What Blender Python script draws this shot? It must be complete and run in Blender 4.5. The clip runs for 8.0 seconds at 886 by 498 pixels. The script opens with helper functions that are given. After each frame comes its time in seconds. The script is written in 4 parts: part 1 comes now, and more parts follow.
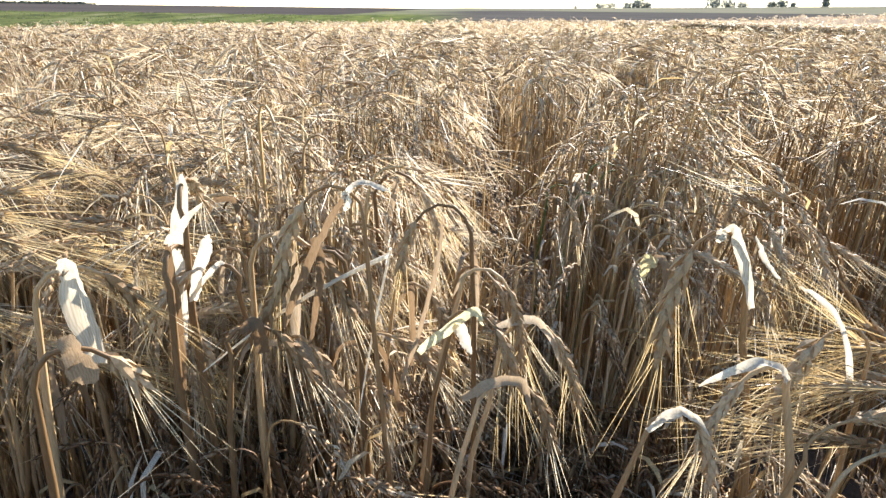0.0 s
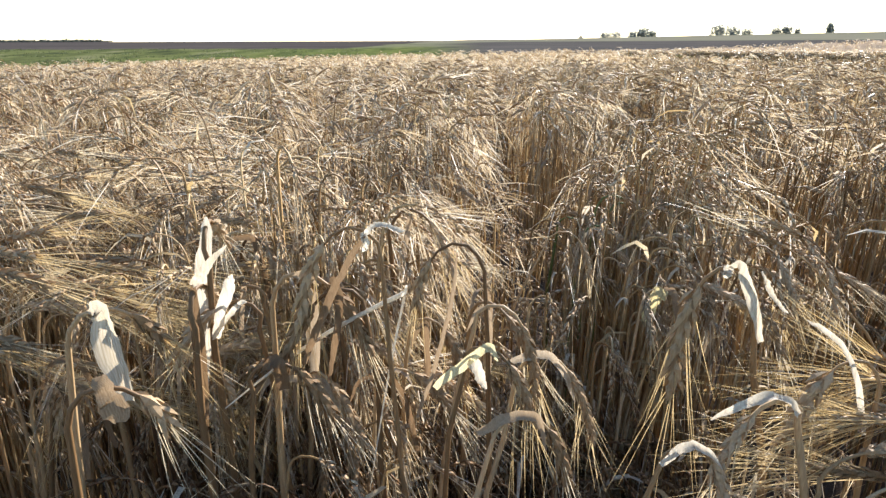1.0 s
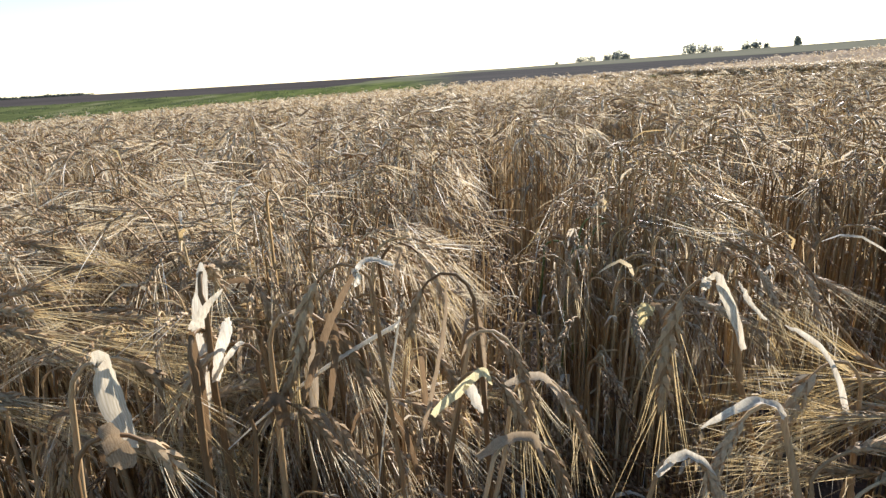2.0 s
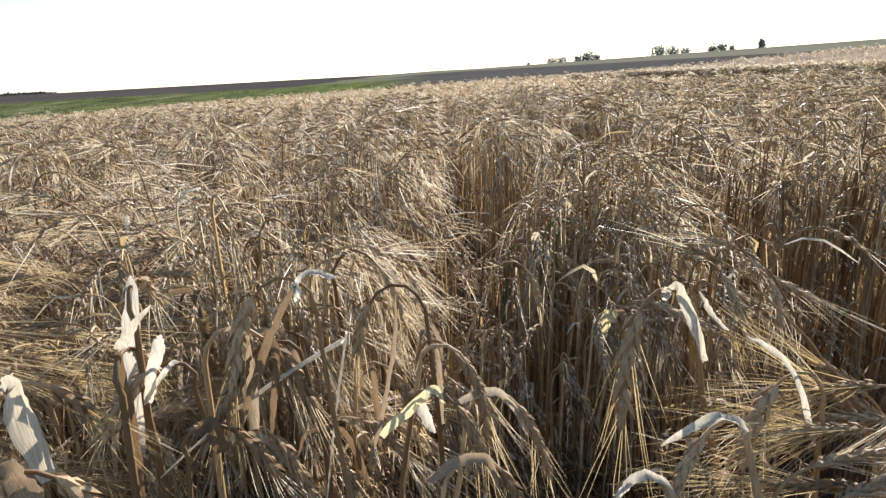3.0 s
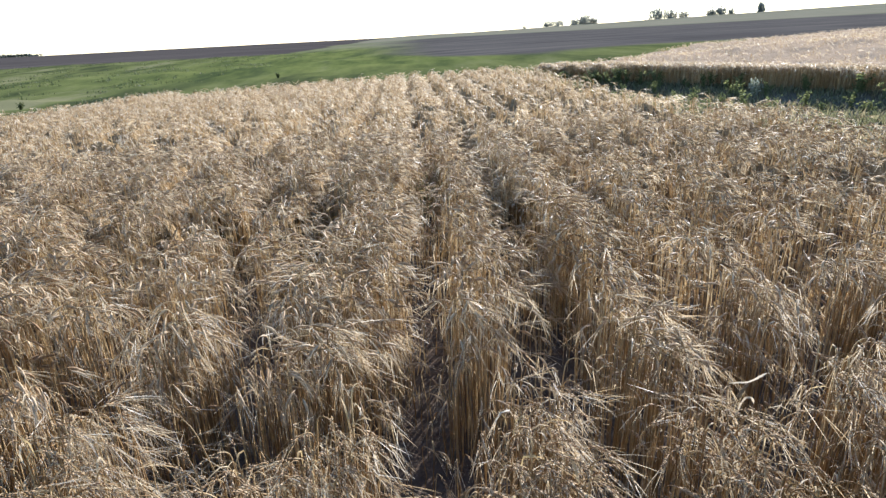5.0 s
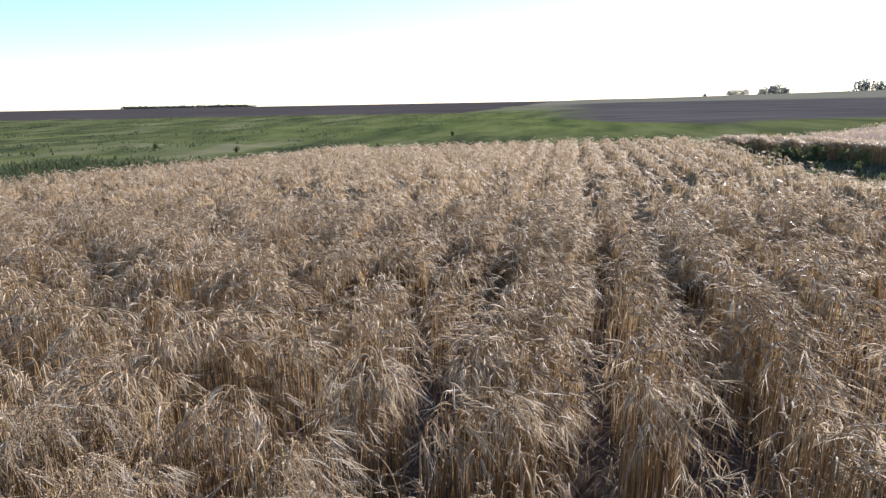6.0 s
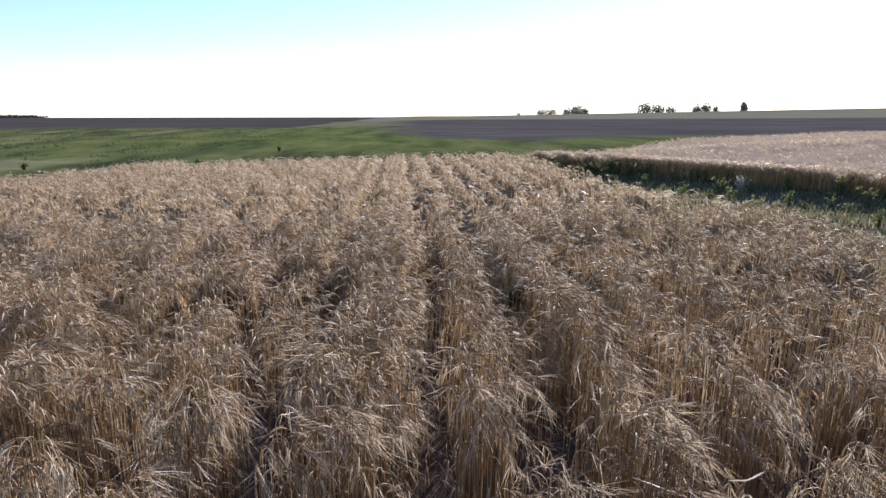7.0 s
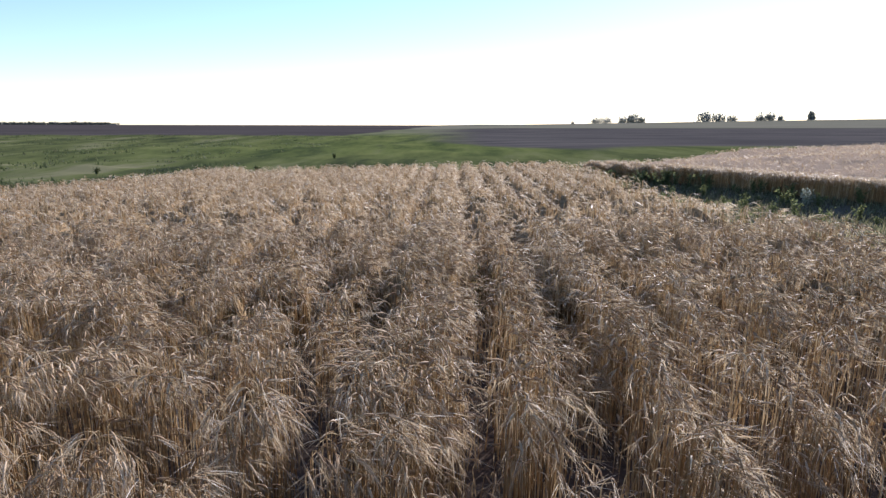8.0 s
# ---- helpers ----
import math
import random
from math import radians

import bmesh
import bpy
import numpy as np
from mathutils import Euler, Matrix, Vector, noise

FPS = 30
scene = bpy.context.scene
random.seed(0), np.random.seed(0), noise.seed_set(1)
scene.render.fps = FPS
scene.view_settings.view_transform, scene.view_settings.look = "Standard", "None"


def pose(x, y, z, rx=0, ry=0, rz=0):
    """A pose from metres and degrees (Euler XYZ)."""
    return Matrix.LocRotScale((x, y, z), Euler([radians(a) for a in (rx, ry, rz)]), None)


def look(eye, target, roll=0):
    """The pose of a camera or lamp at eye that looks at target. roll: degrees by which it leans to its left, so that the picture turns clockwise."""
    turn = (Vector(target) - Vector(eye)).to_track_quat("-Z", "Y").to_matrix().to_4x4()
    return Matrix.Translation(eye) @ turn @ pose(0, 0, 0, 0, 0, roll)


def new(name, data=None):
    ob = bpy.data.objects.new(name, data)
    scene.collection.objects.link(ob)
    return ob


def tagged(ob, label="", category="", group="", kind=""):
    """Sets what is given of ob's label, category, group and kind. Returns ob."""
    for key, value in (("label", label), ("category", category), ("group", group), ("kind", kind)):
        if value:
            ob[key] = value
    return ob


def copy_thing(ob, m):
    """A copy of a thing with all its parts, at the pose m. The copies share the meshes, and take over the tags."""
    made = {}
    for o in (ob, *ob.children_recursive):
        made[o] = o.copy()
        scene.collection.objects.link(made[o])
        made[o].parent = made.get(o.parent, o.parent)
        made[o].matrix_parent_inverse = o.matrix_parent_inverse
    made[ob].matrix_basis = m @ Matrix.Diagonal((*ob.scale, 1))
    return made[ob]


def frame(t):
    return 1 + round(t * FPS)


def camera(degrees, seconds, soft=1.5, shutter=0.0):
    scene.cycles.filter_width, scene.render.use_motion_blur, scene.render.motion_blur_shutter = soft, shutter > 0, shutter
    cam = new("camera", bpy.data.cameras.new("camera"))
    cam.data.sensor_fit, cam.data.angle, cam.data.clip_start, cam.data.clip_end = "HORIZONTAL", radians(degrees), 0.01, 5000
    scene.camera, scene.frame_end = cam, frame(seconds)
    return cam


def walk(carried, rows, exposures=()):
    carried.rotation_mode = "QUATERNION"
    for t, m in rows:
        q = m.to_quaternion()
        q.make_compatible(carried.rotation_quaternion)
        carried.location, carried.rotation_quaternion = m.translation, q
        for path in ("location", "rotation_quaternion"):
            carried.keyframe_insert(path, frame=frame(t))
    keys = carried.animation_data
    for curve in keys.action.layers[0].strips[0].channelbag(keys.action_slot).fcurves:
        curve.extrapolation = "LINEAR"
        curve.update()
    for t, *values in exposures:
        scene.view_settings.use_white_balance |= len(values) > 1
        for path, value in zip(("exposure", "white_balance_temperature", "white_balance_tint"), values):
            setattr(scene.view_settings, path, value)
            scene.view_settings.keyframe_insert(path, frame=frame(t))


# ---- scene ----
cam = camera(72.7, 8.0, soft=1.4)
PATH = [
    (0, (0.004, 0.034, 1.048), (0.0019, 1.8921, 0.3094), 0.72),
    (0.5, (0.024, 0.064, 1.052), (0.0215, 1.9349, 0.3457), -0.64),
    (1, (-0.001, 0.017, 1.066), (-0.0361, 1.9078, 0.4147), -0.21),
    (1.2, (-0.028, 0.009, 1.068), (-0.0611, 1.9089, 0.4446), -1.29),
    (2.3, (0.015, -0.008, 1.076), (0.0385, 1.9138, 0.523), -4.29),
    (2.5, (0.02, 0.023, 1.077), (0.103, 1.9422, 0.5187), -3.6),
    (3, (0.03, 0.033, 1.072), (0.1148, 1.9506, 0.5095), -3.2),
    (3.5, (0.02, 0.036, 1.073), (0.0951, 1.9568, 0.5183), -3.0),
    (3.7, (0.025, 0.045, 1.088), (0.104, 1.96, 0.515), -3.9),
    (3.8, (0.043, 0.077, 1.124), (0.121, 1.975, 0.499), -6.1),
    (3.9, (0.075, 0.128, 1.15), (0.168, 2.016, 0.497), -7.6),
    (4, (0.108, 0.180, 1.2), (0.289, 2.051, 0.507), -4.2),
    (4.2, (0.165, 0.27, 1.45), (0.3102, 2.1168, 0.6961), -3.28),
    (4.5, (0.211, 0.34, 1.757), (0.338, 2.191, 1.01), -4.9),
    (4.7, (0.24, 0.30, 1.93), (0.3536, 2.162, 1.2088), -5.14),
    (4.8, (0.258, 0.277, 1.995), (0.412, 2.182, 1.405), -1.9),
    (5, (0.226, 0.258, 2.010), (0.322, 2.14, 1.34), -3.0),
    (5.1, (0.203, 0.252, 2.018), (0.224, 2.137, 1.35), -2.4),
    (5.2, (0.161, 0.246, 2.03), (0.078, 2.12, 1.337), -1.5),
    (6.3, (0.064, 0.104, 2.14), (-0.349, 2.019, 1.737), -1.0),
    (6.5, (0.084, 0.113, 2.137), (-0.038, 2.068, 1.73), -0.2),
    (7, (0.087, 0.1, 2.136), (0.229, 2.049, 1.707), -0.1),
    (7.5, (0.088, 0.111, 2.133), (0.12, 2.068, 1.718), 0.4),
    (8, (0.079, 0.099, 2.152), (0.055, 2.058, 1.749), 0.1),
]
EXPOSURES = [(0.0, 1.84, 6400, 13), (1.2, 1.34, 6310, 13), (2.3, 1.12, 6260, 13), (3.6, 1.12, 6300, 13), (4.0, 1.04, 6080, 13), (4.4, 1.2, 5950, 12),
             (5.2, 1.29, 5800, 14), (6.5, 0.73, 5800, 22), (8.0, 0.67, 5760, 22)]
walk(cam, [(t, look(eye, target, roll)) for t, eye, target, roll in PATH], EXPOSURES)

# ---- sky and sun ----
SUN_AZIMUTH, SUN_HEIGHT = 30.0, 24.0     # degrees, clockwise from +y
world = bpy.data.worlds.new("sky")
scene.world = world
world.use_nodes = True
sky = world.node_tree.nodes.new("ShaderNodeTexSky")
sky.sky_type, sky.sun_disc = "NISHITA", False
sky.sun_elevation, sky.sun_rotation = radians(SUN_HEIGHT), radians(SUN_AZIMUTH)
sky.air_density, sky.dust_density, sky.ozone_density = 1.0, 0.05, 2.4
world.node_tree.links.new(sky.outputs[0], world.node_tree.nodes["Background"].inputs[0])
world.node_tree.nodes["Background"].inputs[1].default_value = 0.12
sun = new("sun", bpy.data.lights.new("sun", "SUN"))
sun.data.energy, sun.data.angle, sun.data.color = 5.0, radians(0.6), (1.0, 0.93, 0.83)
toward = Vector((math.sin(radians(SUN_AZIMUTH)) * math.cos(radians(SUN_HEIGHT)),
                 math.cos(radians(SUN_AZIMUTH)) * math.cos(radians(SUN_HEIGHT)), math.sin(radians(SUN_HEIGHT))))
sun.matrix_world = look(toward * 50, (0, 0, 0))

rng = np.random.default_rng(7)


# ---- materials ----
def material(name):
    m = bpy.data.materials.new(name)
    m.use_nodes = True
    nt = m.node_tree
    return m, nt, nt.nodes, nt.links, nt.nodes["Principled BSDF"]


def ramp(nodes, stops):
    r = nodes.new("ShaderNodeValToRGB")
    while len(r.color_ramp.elements) < len(stops):
        r.color_ramp.elements.new(0.5)
    for e, (p, c) in zip(r.color_ramp.elements, stops):
        e.position, e.color = p, (*c, 1)
    return r


def fibre(name, stops, through_light=0.35, rough=0.55, single=False, grain=900.0, patch=True, gloss=0.45, patch_scale=1.3, sheen=0.0, veins=False):
    """Dry or green plant matter: colour varies from blade to blade, over patches of the field, and along its fibres; some light passes through."""
    m, nt, nodes, links, bsdf = material(name)
    if single:
        pick = nodes.new("ShaderNodeObjectInfo").outputs["Random"]
    else:
        pick = nodes.new("ShaderNodeNewGeometry").outputs["Random Per Island"]
    tc = nodes.new("ShaderNodeTexCoord")
    patchy = nodes.new("ShaderNodeTexNoise")
    patchy.inputs["Scale"].default_value = patch_scale
    patchy.inputs["Detail"].default_value = 3
    geo = nodes.new("ShaderNodeNewGeometry")
    links.new(geo.outputs["Position"], patchy.inputs["Vector"])
    mix = nodes.new("ShaderNodeMath")
    mix.operation = "MULTIPLY_ADD"
    links.new(patchy.outputs[0], mix.inputs[0])
    mix.inputs[1].default_value = 0.6 if patch else 0.0
    mix.inputs[2].default_value = -0.3 if patch else 0.0
    add = nodes.new("ShaderNodeMath")
    add.operation, add.use_clamp = "ADD", True
    links.new(mix.outputs[0], add.inputs[0])
    links.new(pick, add.inputs[1])
    r = ramp(nodes, stops)
    links.new(add.outputs[0], r.inputs[0])
    fine = nodes.new("ShaderNodeTexNoise")
    fine.inputs["Scale"].default_value = grain
    fine.inputs["Detail"].default_value = 2
    stretch = nodes.new("ShaderNodeMapping")
    stretch.inputs["Scale"].default_value = (1, 1, 0.06)
    links.new(geo.outputs["Position"], stretch.inputs["Vector"])
    links.new(stretch.outputs[0], fine.inputs["Vector"])
    streak = ramp(nodes, [(0.34, (0.50, 0.44, 0.36)), (0.62, (1.1, 1.1, 1.08))])
    links.new(fine.outputs[0], streak.inputs[0])
    mul = nodes.new("ShaderNodeMixRGB")
    mul.blend_type = "MULTIPLY"
    mul.inputs[0].default_value = 0.4 if single else 0.8
    links.new(r.outputs[0], mul.inputs[1])
    links.new(streak.outputs[0], mul.inputs[2])
    if veins:
        at = nodes.new("ShaderNodeAttribute")
        at.attribute_name = "vein"
        wob = nodes.new("ShaderNodeMath")
        wob.operation = "MULTIPLY_ADD"
        links.new(at.outputs["Fac"], wob.inputs[0])
        wob.inputs[1].default_value = 30.0
        links.new(fine.outputs[0], wob.inputs[2])
        ridge = nodes.new("ShaderNodeMath")
        ridge.operation = "SINE"
        links.new(wob.outputs[0], ridge.inputs[0])
        line = ramp(nodes, [(0.0, (0.86, 0.83, 0.78)), (0.6, (1.0, 1.0, 1.0))])
        half = nodes.new("ShaderNodeMath")
        half.operation = "MULTIPLY_ADD"
        half.inputs[1].default_value, half.inputs[2].default_value = 0.5, 0.5
        links.new(ridge.outputs[0], half.inputs[0])
        links.new(half.outputs[0], line.inputs[0])
        veined = nodes.new("ShaderNodeMixRGB")
        veined.blend_type = "MULTIPLY"
        veined.inputs[0].default_value = 1.0
        links.new(mul.outputs[0], veined.inputs[1])
        links.new(line.outputs[0], veined.inputs[2])
        mul = veined
        bump = nodes.new("ShaderNodeBump")
        bump.inputs["Strength"].default_value, bump.inputs["Distance"].default_value = 0.4, 0.0006
        links.new(half.outputs[0], bump.inputs["Height"])
        links.new(bump.outputs[0], bsdf.inputs["Normal"])
    links.new(mul.outputs[0], bsdf.inputs["Base Color"])
    bsdf.inputs["Roughness"].default_value = rough
    bsdf.inputs["Specular IOR Level"].default_value = gloss
    bsdf.inputs["Sheen Weight"].default_value, bsdf.inputs["Sheen Roughness"].default_value = sheen, 0.35
    trans = nodes.new("ShaderNodeBsdfTranslucent")
    links.new(mul.outputs[0], trans.inputs["Color"])
    shader = nodes.new("ShaderNodeMixShader")
    shader.inputs[0].default_value = through_light
    links.new(bsdf.outputs[0], shader.inputs[1])
    links.new(trans.outputs[0], shader.inputs[2])
    links.new(shader.outputs[0], nodes["Material Output"].inputs[0])
    return m


STRAW = [(0.0, (0.255, 0.158, 0.072)), (0.35, (0.40, 0.266, 0.125)), (0.7, (0.53, 0.378, 0.188)), (1.0, (0.665, 0.53, 0.315))]
EAR = [(0.0, (0.36, 0.234, 0.12)), (0.5, (0.55, 0.40, 0.235)), (1.0, (0.72, 0.575, 0.38))]
AWN = [(0.0, (0.51, 0.38, 0.21)), (0.5, (0.66, 0.54, 0.36)), (0.82, (0.76, 0.66, 0.48)), (1.0, (0.88, 0.84, 0.75))]
LEAF = [(0.0, (0.36, 0.245, 0.105)), (0.4, (0.54, 0.41, 0.205)), (0.8, (0.68, 0.57, 0.38)), (1.0, (0.76, 0.69, 0.54))]
straw = fibre("straw_stem", STRAW, 0.25, gloss=0.22)
ear_mat = fibre("barley_ear", EAR, 0.3, 0.6, grain=400, gloss=0.22, sheen=0.1)
awn_mat = fibre("barley_awn", AWN, 0.66, 0.36, gloss=0.65, sheen=0.2)
leaf_mat = fibre("dry_leaf", LEAF, 0.5, 0.6, gloss=0.25)
# Brown kept darker than straw for the shade among the packed stalks.
shaded_thatch_mat = fibre("shaded_stalks", [(0.0, (0.20, 0.14, 0.075)), (1.0, (0.34, 0.25, 0.14))], 0.0, 1.0, grain=40, gloss=0.0)
straw_one = fibre("straw_stem_single", [(0.0, (0.19, 0.112, 0.05)), (0.35, (0.31, 0.195, 0.09)), (0.7, (0.44, 0.30, 0.15)), (1.0, (0.58, 0.44, 0.255))], 0.28, single=True, gloss=0.25)
ear_one = fibre("barley_ear_single", [(0.0, (0.29, 0.185, 0.09)), (0.5, (0.44, 0.31, 0.17)), (1.0, (0.58, 0.43, 0.26))], 0.25, 0.65, single=True, grain=400, gloss=0.2)
awn_one = fibre("barley_awn_single", [(0.0, (0.52, 0.37, 0.16)), (0.5, (0.66, 0.51, 0.27)), (1.0, (0.80, 0.71, 0.52))], 0.55, 0.35, single=True, gloss=0.6)
leaf_one = fibre("dry_leaf_single", [(0.0, (0.20, 0.128, 0.068)), (0.4, (0.31, 0.215, 0.125)), (0.8, (0.43, 0.33, 0.215)), (1.0, (0.56, 0.47, 0.345))], 0.4, 0.55, single=True, veins=True, gloss=0.25)
pale_leaf = fibre("bleached_leaf", [(0.0, (0.62, 0.54, 0.40)), (1.0, (0.80, 0.74, 0.61))], 0.5, 0.55, single=True, patch=False, grain=420, veins=True, gloss=0.25)
yellow_leaf = fibre("yellow_leaf", [(0.0, (0.66, 0.56, 0.28)), (1.0, (0.78, 0.70, 0.42))], 0.55, 0.5, single=True, patch=False, veins=True)
grass_mat = fibre("meadow_grass", [(0.0, (0.07, 0.092, 0.04)), (0.45, (0.098, 0.124, 0.05)), (0.8, (0.135, 0.155, 0.066)), (1.0, (0.19, 0.18, 0.105))], 0.5, grain=120, gloss=0.1, patch_scale=0.13)
tuft_mat = fibre("green_straw", [(0.0, (0.16, 0.19, 0.05)), (1.0, (0.34, 0.32, 0.11))], 0.4)
weed_mat = fibre("weed_leaf", [(0.0, (0.10, 0.13, 0.055)), (0.6, (0.18, 0.21, 0.08)), (1.0, (0.32, 0.33, 0.14))], 0.55, grain=200)
strip_mat = fibre("strip_grass", [(0.0, (0.14, 0.155, 0.075)), (0.5, (0.22, 0.225, 0.11)), (1.0, (0.36, 0.31, 0.19))], 0.5, grain=150)
silver_mat = fibre("silvery_leaf", [(0.0, (0.26, 0.30, 0.22)), (1.0, (0.46, 0.48, 0.38))], 0.35, grain=200)
# Skyline leaves greyed and lightened: the haze before them is in the colour.
hazed_tree_leaf = fibre("hazed_tree_leaf", [(0.0, (0.30, 0.32, 0.28)), (1.0, (0.46, 0.48, 0.43))], 0.7, grain=3)
wood_leaf = fibre("far_wood_leaf", [(0.0, (0.07, 0.085, 0.065)), (1.0, (0.13, 0.145, 0.11))], 0.4, grain=3)
bark, _, _nodes, _links, _b = material("bark")
_b.inputs["Base Color"].default_value, _b.inputs["Roughness"].default_value = (0.09, 0.07, 0.05, 1), 0.9
_n = _nodes.new("ShaderNodeTexNoise")
_n.inputs["Scale"].default_value = 6
_r = ramp(_nodes, [(0.3, (0.05, 0.04, 0.03)), (0.7, (0.14, 0.11, 0.08))])
_links.new(_n.outputs[0], _r.inputs[0])
_links.new(_r.outputs[0], _b.inputs["Base Color"])


def earth_material():
    """One sheet of ground; masks stored on it say which stretch is soil, meadow, ploughland or stubble."""
    m, nt, nodes, links, bsdf = material("ground")
    geo = nodes.new("ShaderNodeNewGeometry")

    def layered(stops, scale, squeeze=(1, 1, 1), detail=6):
        mp = nodes.new("ShaderNodeMapping")
        mp.inputs["Scale"].default_value = squeeze
        links.new(geo.outputs["Position"], mp.inputs["Vector"])
        n = nodes.new("ShaderNodeTexNoise")
        n.inputs["Scale"].default_value, n.inputs["Detail"].default_value = scale, detail
        n.inputs["Roughness"].default_value = 0.65
        links.new(mp.outputs[0], n.inputs["Vector"])
        r = ramp(nodes, stops)
        links.new(n.outputs[0], r.inputs[0])
        return r.outputs[0], n.outputs[0]

    soil, soil_n = layered([(0.3, (0.06, 0.044, 0.034)), (0.7, (0.13, 0.10, 0.075))], 14)
    colour = soil
    for name, stops, scale, squeeze in (
            ("meadow", [(0.34, (0.034, 0.042, 0.024)), (0.44, (0.07, 0.081, 0.033)), (0.54, (0.108, 0.12, 0.044)), (0.66, (0.16, 0.155, 0.08))], 0.26, (0.7, 0.14, 1)),
            ("bright_meadow", [(0.36, (0.038, 0.056, 0.024)), (0.47, (0.104, 0.129, 0.036)), (0.64, (0.185, 0.2, 0.06))], 0.28, (0.6, 0.2, 1)),
            ("ploughland", [(0.3, (0.047, 0.041, 0.037)), (0.7, (0.092, 0.08, 0.07))], 0.06, (0.3, 1, 1)),
            ("dark_stubble", [(0.3, (0.052, 0.048, 0.043)), (0.5, (0.082, 0.075, 0.067)), (0.7, (0.125, 0.112, 0.092))], 0.16, (0.2, 1, 1)),
            ("dry_grass", [(0.3, (0.14, 0.135, 0.09)), (0.7, (0.21, 0.195, 0.14))], 0.08, (0.3, 1, 1))):
        paint, _ = layered(stops, scale, squeeze)
        at = nodes.new("ShaderNodeAttribute")
        at.attribute_name = name
        mx = nodes.new("ShaderNodeMixRGB")
        links.new(at.outputs["Fac"], mx.inputs[0])
        links.new(colour, mx.inputs[1])
        links.new(paint, mx.inputs[2])
        colour = mx.outputs[0]
    links.new(colour, bsdf.inputs["Base Color"])
    bsdf.inputs["Roughness"].default_value = 0.95
    bsdf.inputs["Specular IOR Level"].default_value = 0.0
    bump = nodes.new("ShaderNodeBump")
    bump.inputs["Strength"].default_value, bump.inputs["Distance"].default_value = 0.6, 0.05
    links.new(soil_n, bump.inputs["Height"])
    links.new(bump.outputs[0], bsdf.inputs["Normal"])
    return m


# ---- meshes from arrays ----
def mesh_of(name, verts, tris, mats, index=None, smooth=True):
    me = bpy.data.meshes.new(name)
    verts, tris = np.asarray(verts, np.float32).reshape(-1, 3), np.asarray(tris, np.int32).reshape(-1, 3)
    me.vertices.add(len(verts))
    me.vertices.foreach_set("co", verts.ravel())
    me.loops.add(tris.size)
    me.loops.foreach_set("vertex_index", tris.ravel())
    me.polygons.add(len(tris))
    me.polygons.foreach_set("loop_start", np.arange(0, tris.size, 3, dtype=np.int32))
    for m in mats:
        me.materials.append(m)
    if index is not None:
        me.polygons.foreach_set("material_index", np.asarray(index, np.int32))
    me.polygons.foreach_set("use_smooth", np.full(len(tris), smooth))
    me.update(calc_edges=True)
    return me


class Heap:
    """Collects pieces of geometry, with a material slot each, for one mesh."""

    def __init__(self):
        self.v, self.t, self.m, self.n = [], [], [], 0

    def put(self, verts, tris, slot=0):
        verts = np.asarray(verts, float).reshape(-1, 3)
        tris = np.asarray(tris, np.int64).reshape(-1, 3)
        self.v.append(verts)
        self.t.append(tris + self.n)
        self.m.append(np.full(len(tris), slot))
        self.n += len(verts)

    def join(self, other):
        self.v += other.v
        self.t += [t + self.n for t in other.t]
        self.m += other.m
        self.n += other.n

    def mesh(self, name, mats, smooth=True):
        return mesh_of(name, np.concatenate(self.v), np.concatenate(self.t), mats, np.concatenate(self.m), smooth)


def tubes(paths, radii, side, sides=3, flat=1.0):
    """Round stalks along paths (n, k, 3), with radii (n, k); side (n, 3) is square to every path's plane."""
    n, k, _ = paths.shape
    tangent = np.gradient(paths, axis=1)
    tangent /= np.linalg.norm(tangent, axis=2, keepdims=True) + 1e-9
    side = np.repeat(side[:, None], k, 1)
    other = np.cross(tangent, side)
    a = np.arange(sides) * 2 * np.pi / sides
    ring = np.cos(a)[None, None, :, None] * side[:, :, None] + flat * np.sin(a)[None, None, :, None] * other[:, :, None]
    verts = paths[:, :, None] + radii[:, :, None, None] * ring
    i, j = np.meshgrid(np.arange(k - 1), np.arange(sides), indexing="ij")
    p, q = i * sides + j, i * sides + (j + 1) % sides
    quad = np.stack([p, q, q + sides, p, q + sides, p + sides], -1).reshape(-1, 3)
    tris = (quad[None] + (np.arange(n) * k * sides)[:, None, None]).reshape(-1, 3)
    return verts.reshape(-1, 3), tris


def ribbons(paths, widths, side):
    """Flat blades along paths (n, k, 3) with half widths (n, k), laid along side (n, k, 3)."""
    n, k, _ = paths.shape
    verts = np.stack([paths - widths[..., None] * side, paths + widths[..., None] * side], 2)
    i = np.arange(k - 1) * 2
    quad = np.stack([i, i + 1, i + 3, i, i + 3, i + 2], -1).reshape(-1, 3)
    tris = (quad[None] + (np.arange(n) * k * 2)[:, None, None]).reshape(-1, 3)
    return verts.reshape(-1, 3), tris


def unit(v):
    return v / (np.linalg.norm(v, axis=-1, keepdims=True) + 1e-9)


def waves(x, y, scale, seed=0.0):
    """Cheap smooth noise between -1 and 1 over the plan."""
    u, v = np.asarray(x, float) / scale, np.asarray(y, float) / scale
    s = np.sin(1.7 * u + 0.6 * v + seed) + np.sin(-0.8 * u + 1.9 * v + 1.3 * seed + 1) \
        + np.sin(2.9 * u - 1.4 * v + 2.1 * seed + 2) * 0.7 + np.sin(1.1 * u + 3.3 * v + 0.7 * seed + 4) * 0.7
    return s / 2.6


def smooth(a, b, v):
    s = np.clip((np.asarray(v, float) - a) / (b - a), 0, 1)
    return s * s * (3 - 2 * s)


